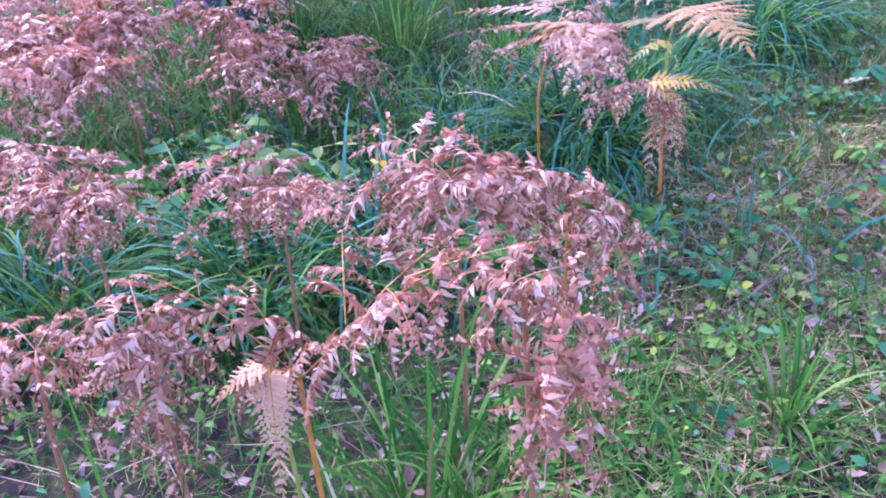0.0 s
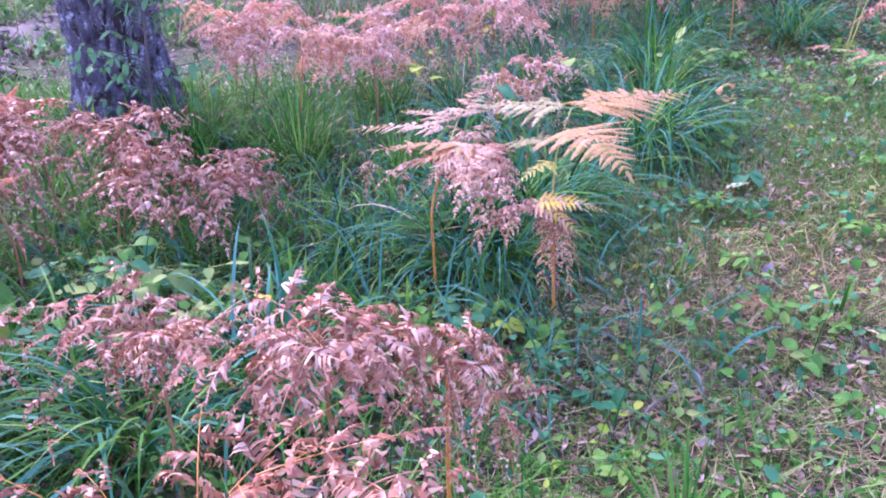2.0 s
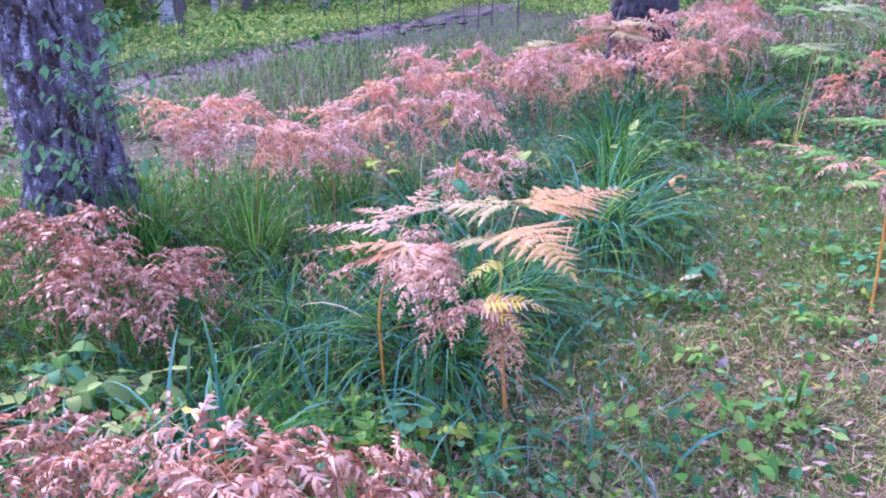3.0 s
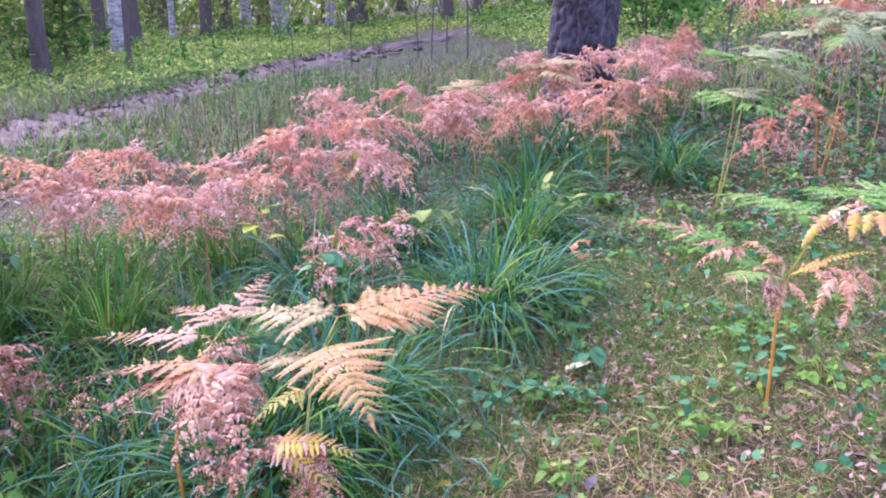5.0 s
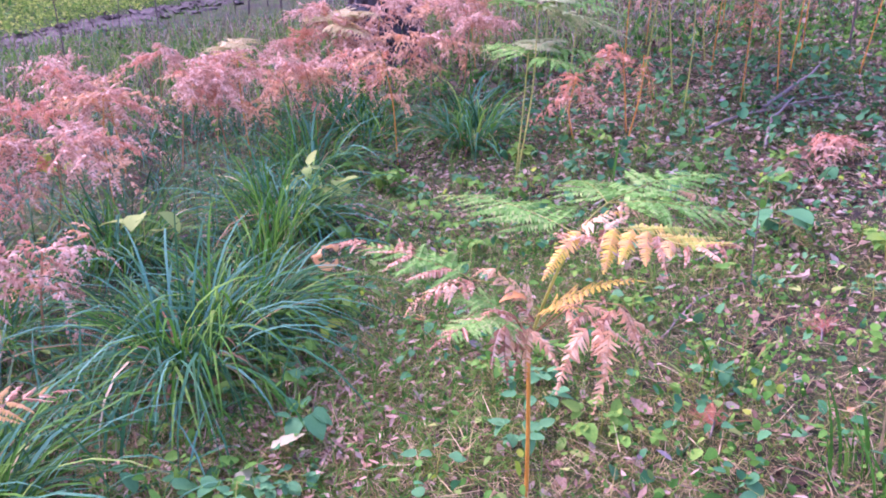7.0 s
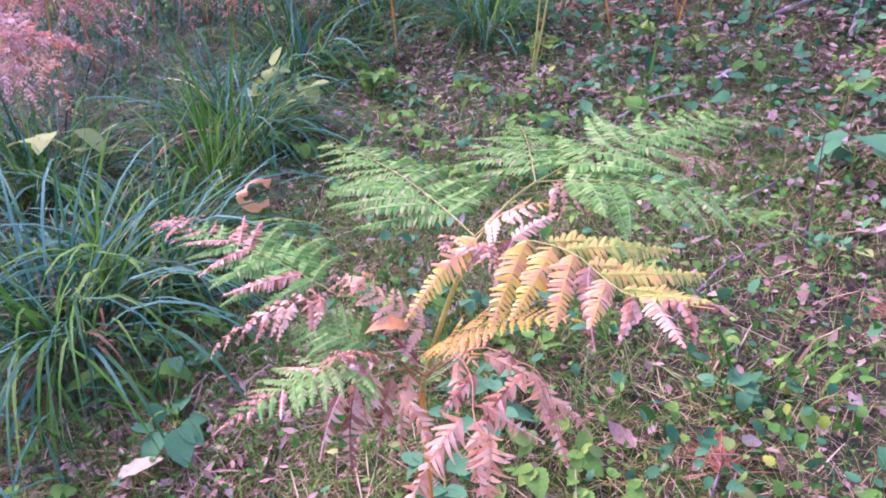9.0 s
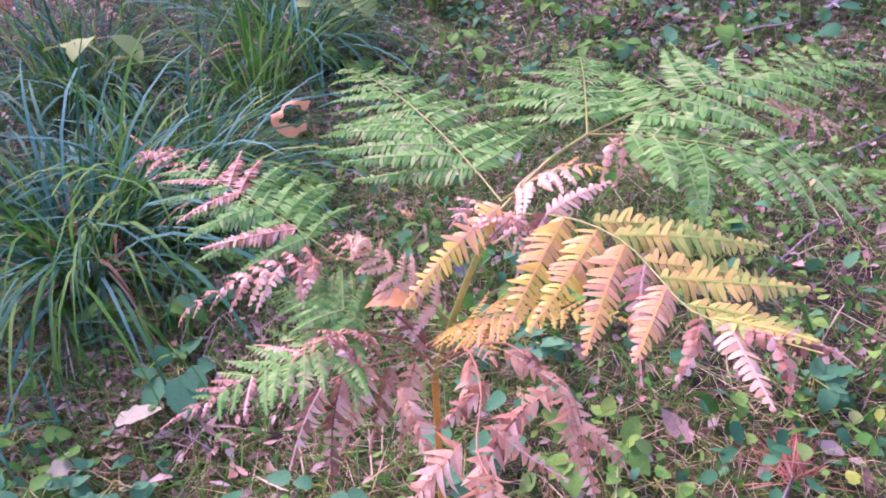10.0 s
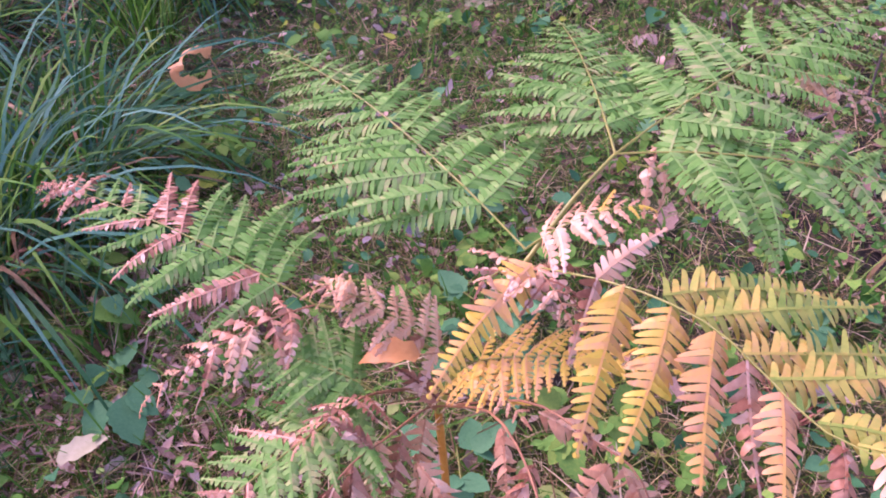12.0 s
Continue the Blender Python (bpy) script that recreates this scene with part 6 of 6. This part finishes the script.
for k in range(40):
    a = -0.72 + 1.5 * k / 39
    d = 24 + 9 * ((k * 7) % 5) / 4 + (4 if k % 2 else 0)
    # every third shrub has sunlight put into its leaf colour
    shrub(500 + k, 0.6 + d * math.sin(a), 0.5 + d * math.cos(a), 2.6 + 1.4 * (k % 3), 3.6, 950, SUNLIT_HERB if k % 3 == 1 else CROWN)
for k, (x, y, tall) in enumerate([(-6.2, 14.5, 1.6), (-8, 16.5, 2.2), (-5.2, 18.5, 1.8), (6.2, 13.5, 1.4), (8, 17, 2)]):
    shrub(540 + k, x, y, tall, 1.8, 1300, HERB if k % 2 else CROWN)

rng = np.random.default_rng(52)
a, d = rng.uniform(-1.2, 1.3, 26000), rng.uniform(36, 60, 26000)
p = np.stack([d * np.sin(a), d * np.cos(a), 14 * rng.uniform(0, 1, 26000) ** 1.9], 1)
u, w = unit(rng.normal(0, 1, (26000, 3))), unit(rng.normal(0, 1, (26000, 3)))
ln = rng.uniform(0.35, 0.9, (26000, 1))
stuff("distant_wood", [(np.stack([p - u * ln * 0.5, p + w * ln * 0.35, p + u * ln * 0.5, p - w * ln * 0.35], 1).reshape(-1, 3), np.arange(104000).reshape(-1, 4), CROWN)], "dark green foliage of the far wood", "woods")
for k in range(34):
    a = -0.75 + 1.5 * k / 33
    d = 27 + 14 * ((k * 11) % 7) / 6
    r = 0.1 + 0.05 * (k % 4)
    tree(900 + k, 0.6 + d * math.sin(a), 0.5 + d * math.cos(a), r, 11 + k % 5, BARK_DARK if k % 5 else BARK_BIRCH, "distant tree with a slender trunk", leaves=300, crown_from=0.6, group="distant trees")

# ---- broad-leaved plants ----
for k, (x, y, tall, count, size, mat, label) in enumerate([
    (-0.51, 2.30, 0.17, 9, 0.06, HERB_PALE, "young plant with pale green lobed leaves"), (-0.38, 2.27, 0.17, 9, 0.055, HERB_PALE, "young plant with yellowing pale leaves"), (-0.34, 2.12, 0.14, 7, 0.05, HERB_PALE, "young plant with yellowing pale leaves"),
    (-0.77, 2.32, 0.2, 9, 0.06, HERB_TEAL, "young plant with bluish green leaves"), (-0.62, 2.4, 0.2, 8, 0.06, HERB, "young plant with green lobed leaves"), (0.25, 1.98, 0.07, 5, 0.05, HERB_LIME, "small lime green three-leaved plant"), (0.40, 1.96, 0.09, 7, 0.06, HERB_LIME, "lime green seedling by the fern"),
    (1.17, 4.3, 0.26, 6, 0.085, HERB_PALE, "plant with large pale rounded leaves"), (1.95, 4.5, 0.2, 9, 0.07, HERB_PALE, "bramble shoot with light green leaves"), (1.82, 4.62, 0.26, 10, 0.06, HERB_PALE, "bramble shoot with light green leaves"),
    (2.25, 4.75, 0.12, 7, 0.10, HERB, "low plant with broad green leaves"), (1.67, 3.45, 0.08, 4, 0.07, HERB_LIME, "small plant with lime leaves"), (0.62, 3.5, 0.34, 6, 0.08, HERB_TEAL, "plant with drooping bluish leaves"),
    (1.5, 3.2, 0.1, 5, 0.06, HERB_TEAL, "low plant with bluish broad leaves"), (1.35, 2.72, 0.1, 6, 0.055, HERB_TEAL, "low plant with bluish broad leaves"), (1.45, 3.12, 0.09, 6, 0.065, HERB, "low plant with broad leaves"),
    (-0.50, 0.80, 0.10, 6, 0.045, HERB_LIME, "plant with light green leaves"), (-0.95, 2.1, 0.2, 4, 0.1, HERB_LIME, "plant with light green leaves"), (2.0, 2.62, 0.08, 5, 0.06, HERB_TEAL, "small broad-leaved plant by the stem"),
    (2.1, 2.75, 0.08, 6, 0.06, HERB_TEAL, "small plant with broad leaves"), (2.2, 2.62, 0.07, 5, 0.06, HERB, "small plant with broad leaves"), (3.3, 3.3, 0.14, 7, 0.09, HERB_TEAL, "low plant with bluish leaves"), (3.5, 3.0, 0.12, 7, 0.09, HERB, "low plant with green leaves"),
    (1.53, 2.94, 0.08, 8, 0.055, HERB_TEAL, "low plant with large bluish green leaves"), (1.46, 2.72, 0.07, 8, 0.05, HERB_TEAL, "low plant with large bluish green leaves"), (1.17, 2.79, 0.07, 8, 0.05, HERB_TEAL, "low plant with large bluish green leaves"), (2.13, 2.86, 0.07, 6, 0.06, HERB_TEAL, "low plant with bluish green leaves"), (1.1, 1.75, 0.07, 6, 0.06, HERB, "low plant with green leaves"), (0.9, 1.95, 0.07, 5, 0.06, HERB, "low plant with green leaves"), (0.8, 5.1, 0.4, 8, 0.07, HERB_LIME, "upright shoot with green leaves"), (0.35, 4.0, 0.4, 9, 0.06, HERB_LIME, "upright shoot with bright leaves"),
]):
    seedling(600 + k, x, y, tall, count, size, mat, label, trefoil=k % 2 == 0 and tall < 0.15)


hazels = np.random.default_rng(83)
for k in range(20):
    x, y = hazels.uniform(-1.0, -0.2), hazels.uniform(1.95, 2.6)
    seedling(1100 + k, x, y, hazels.uniform(0.1, 0.2), int(hazels.integers(6, 11)), hazels.uniform(0.04, 0.065), (HERB_TEAL, HERB, HERB_FRESH, HERB_PALE)[k % 4], ("young plant with bluish green leaves", "young plant with dark green leaves", "young plant with fresh green leaves", "young plant with pale yellowish green leaves")[k % 4])
for k in range(34):
    x, y = hazels.uniform(-0.15, 0.62), hazels.uniform(1.62, 2.25)
    seedling(1150 + k, x, y, hazels.uniform(0.05, 0.12), int(hazels.integers(5, 9)), hazels.uniform(0.035, 0.06), (HERB, HERB_FRESH, HERB_TEAL)[k % 3], ("low plant with dark green leaves", "low plant with fresh green leaves", "low plant with bluish green leaves")[k % 3], spread=0.06, trefoil=k % 2 == 0)
spots = np.random.default_rng(81)
for k in range(190):
    x, y = spots.uniform(0.6, 4.6), spots.uniform(1.4, 5.2)
    if x < 0.35 * y + 0.1 or (x - 1.94) ** 2 + (y - 2.48) ** 2 < 0.02:
        continue
    seedling(1000 + k, x, y, spots.uniform(0.05, 0.11), int(spots.integers(4, 8)), spots.uniform(0.03, 0.05) + 0.012 * max(0.0, y - 3), (HERB_TEAL, HERB, HERB_FRESH, HERB)[k % 4], ("low plant with rounded bluish green leaves", "low plant with broad dark green leaves", "low plant with small fresh green leaves", "low plant with broad dark green leaves")[k % 4], spread=0.06, trefoil=k % 3 != 0)


# ---- single leaves and sticks ----
def fallen_leaf(seed, x, y, lift, size, mat, label, way=0.0, plump=0.6, curl=1.3, tilt=0.25):
    rng = np.random.default_rng(seed)
    ob = thing("fallen_leaf", (x, y, float(height(x, y)) + lift), label, "leaf", "fallen leaves")
    v, f = leaf_blades(rng, np.zeros((1, 3)), size, plump, tilt, curl, 0.1, np.array([way]), rows=LOBED)
    part("blade", [(v, f, mat)], ob)
    end = -np.array([math.cos(way), math.sin(way), 0.1]) * size * 0.4
    part("stalk", [(*tube(np.linspace([0, 0, 0], end, 4), np.linspace(0.001, 0.0006, 4), 4), STEM_BROWN)], ob)
    return ob


for k, (x, y, lift, size, mat, label, way) in enumerate([
    (1.33, 2.77, 0.04, 0.072, CREAM_LEAF, "pale cream curled dead leaf", 0.7), (1.43, 2.86, 0.05, 0.075, CREAM_LEAF, "pale greenish dead leaf", 0.0), (1.24, 2.2, 0.01, 0.06, LITTER, "pinkish dry leaf on the moss", 1.2),
    (0.09, 2.38, 0.05, 0.06, YELLOW_LEAF, "small bright yellow fallen leaf", 1.5), (0.42, 2.35, 0.04, 0.04, YELLOW_LEAF, "small bright yellow fallen leaf", 0.3), (0.23, 2.23, 0.03, 0.06, HERB_PALE, "grey-green fallen leaf under the fern", 0.2),
    (-0.138, 1.62, 0.40, 0.055, YELLOW_LEAF, "small bright yellow leaf on a fern", 1.2), (2.77, 2.41, 0.02, 0.05, ORANGE_LEAF, "tan fallen leaf on the herbs", 0.8), (0.25, 2.3, 0.03, 0.07, HERB_PALE, "grey-green fallen leaf on soil", 0.2), (1.85, 2.45, 0.02, 0.08, LITTER, "greyish fallen leaf by the stem", 0.0),
    (2.35, 2.62, 0.02, 0.06, LITTER, "greyish lilac leaf on soil", 2.0), (2.5, 2.95, 0.02, 0.06, LITTER, "pinkish fallen leaf on soil", 0.9), (2.45, 3.9, 0.03, 0.07, CREAM_LEAF, "pale pink leaf on soil", 0.4), (0.95, 1.85, 0.02, 0.06, CREAM_LEAF, "pale fallen leaf on the moss", 2.2),
    (-0.33, 0.75, 0.03, 0.07, CREAM_LEAF, "grey fallen leaf under the ferns", 1.0), (2.0, 3.4, 0.02, 0.06, ORANGE_LEAF, "tan fallen leaf on soil", 2.2), (1.1, 2.55, 0.02, 0.05, LITTER, "brown fallen leaf on moss", 1.0), (0.95, 2.35, 0.02, 0.05, YELLOW_LEAF, "yellow fallen leaf on moss", 2.8),
]):
    fallen_leaf(700 + k, x, y, lift, size, mat, label, way)


def curled_leaf(seed, place, size, mat, label):
    """A dead leaf rolled into a ragged open ring, on its stalk."""
    rng = np.random.default_rng(seed)
    ob = thing("fallen_leaf", place, label, "leaf", "fallen leaves")
    a = np.linspace(0.3, 5.9, 22)
    r = size * (0.75 + 0.2 * np.sin(a * 1.7) + rng.normal(0, 0.05, 22))
    mid = np.stack([r * np.cos(a), 0.5 * r * np.sin(a), 0.5 * r * np.sin(a) + 0.15 * size * np.sin(2 * a)], 1)
    out = unit(np.stack([np.cos(a), 0.4 + 0.6 * np.sin(a), 0.6 * np.sin(a * 2.3)], 1))
    w = (size * (0.24 + 0.08 * np.sin(3.1 * a) + rng.normal(0, 0.06, 22)) * np.minimum(1, np.minimum(a - 0.2, 6.1 - a) * 2))[:, None]
    v = np.stack([mid - out * w, mid + [0, 0, 0.12 * size], mid + out * w], 1).reshape(-1, 3)
    k = (np.arange(21) * 3)[:, None]
    part("blade", [(v, np.concatenate([k + np.array([0, 1, 4, 3]), k + np.array([1, 2, 5, 4])]), mat)], ob)
    part("stalk", [(*tube(smooth_line([v[1], v[1] + [0.02, -0.01, -0.08], v[1] + [0.01, 0.0, -0.26]], 6), 0.0012, 5), STEM_BROWN)], ob)


curled_leaf(731, (1.738, 3.66, 0.24), 0.055, ORANGE_LEAF, "curled orange-brown dead leaf hanging at the grass")
draped = fallen_leaf(730, 1.92, 2.485, 0.0, 0.058, ORANGE_LEAF, "dry orange leaf caught on the fern", 3.0, 0.45, 1.6)
draped.location.z = 0.555


def stick(seed, ends, r, mat, label):
    rng = np.random.default_rng(seed)
    pts = [(x, y, float(height(x, y)) + up) for x, y, up in ends]
    ob = thing("fallen_stick", pts[0], label, "stick", "fallen sticks")
    line = smooth_line(np.array(pts) - np.array(pts[0]), 12) + rng.normal(0, r * 0.3, (12, 3))
    part("twig", [(*tube(line, np.linspace(r, r * 0.45, 12), 6), mat)], ob)
    side = line[6] + np.array([rng.normal(0, 0.06), rng.normal(0, 0.06), 0.02])
    part("side_twig", [(*tube(np.linspace(line[5], side, 4), np.linspace(r * 0.5, r * 0.2, 4), 5), mat)], ob)


for k, (ends, r, mat, label) in enumerate([
    ([(0.61, 1.55, 0.01), (0.77, 1.66, 0.02), (0.92, 1.78, 0.015)], 0.005, TWIG, "thin grey fallen branch on the moss"), ([(2.98, 4.03, 0.02), (3.12, 4.07, 0.03), (3.3, 4.09, 0.02)], 0.005, PALE_WOOD, "pale pinkish fallen branch"),
    ([(3.36, 4.1, 0.03), (3.5, 4.16, 0.04)], 0.01, PALE_WOOD, "short pale bare stick"), ([(3.0, 3.34, 0.02), (3.14, 3.38, 0.02), (3.45, 3.42, 0.02)], 0.006, TWIG, "bluish grey thin fallen branch"), ([(2.6, 2.95, 0.01), (2.85, 3.1, 0.02), (3.1, 3.12, 0.02)], 0.004, TWIG, "thin grey twig on the ground"),
    ([(0.38, 1.5, 0.01), (0.5, 1.62, 0.02)], 0.003, PALE_WOOD, "thin straw-coloured twig on soil"), ([(4.4, 4.7, 0.03), (4.9, 4.95, 0.06), (5.4, 5.3, 0.03)], 0.012, TWIG, "fallen branch in the leaf litter"), ([(4.0, 4.2, 0.02), (4.2, 4.4, 0.06), (4.5, 4.6, 0.07)], 0.01, TWIG, "dead branch leaning from the litter"), ([(3.9, 4.6, 0.02), (4.3, 4.65, 0.03), (4.9, 4.6, 0.02)], 0.009, TWIG, "grey fallen branch on the slope"), ([(2.4, 2.2, 0.01), (2.45, 2.05, 0.01)], 0.003, TWIG, "small grey twig on soil"),
]):
    stick(760 + k, ends, r, mat, label)
rng = np.random.default_rng(51)
at = strewn(rng, 700, *near_box)
chunks = []
for p in at:
    a, ln = rng.uniform(0, 6.28), rng.uniform(0.05, 0.2)
    chunks.append((*tube(p + np.array([0, 0, 0.008]) + np.linspace(0, 1, 4)[:, None] * np.array([math.cos(a) * ln, math.sin(a) * ln, rng.uniform(-0.01, 0.02)]) + rng.normal(0, 0.003, (4, 3)), np.linspace(0.0018, 0.0009, 4), 4), TWIG))
stuff("twigs", chunks, "small grey twigs scattered on the ground", "twigs")
for k, (x, y) in enumerate([(2.46, 2.52), (3.0, 2.75), (1.2, 2.05)]):
    rng = np.random.default_rng(800 + k)
    ob = thing("needle_spray", (x, y, float(height(x, y)) + 0.015), "reddish brown spray of dead pine needles", "needles", "needle sprays")
    n = 70
    v, f = grass_blades(rng, rng.normal(0, 0.008, (n, 3)), rng.normal(1.2, 0.9, n), rng.uniform(0.06, 0.11, n), np.full(n, 0.002), rng.normal(0.15, 0.15, n), rng.normal(0.1, 0.2, n), 3)
    part("needles", [(v, f, RED_NEEDLE)], ob)["kind"] = "stuff"
    part("twig", [(*tube(np.array([[-0.05, -0.05, 0], [0, 0, 0.005], [0.01, 0.05, 0.0]]), 0.003, 5), TWIG)], ob)
rng = np.random.default_rng(820)
ob = thing("needle_spray", (1.95, 2.49, 0.47), "dry straw-coloured needles caught in the fern", "needles", "needle sprays")
v, f = grass_blades(rng, rng.normal(0, 0.02, (34, 3)), rng.uniform(0, 6.28, 34), rng.uniform(0.05, 0.12, 34), np.full(34, 0.0018), rng.normal(0.1, 0.25, 34), rng.normal(0.1, 0.2, 34), 3)
part("needles", [(v, f, NEEDLE)], ob)["kind"] = "stuff"
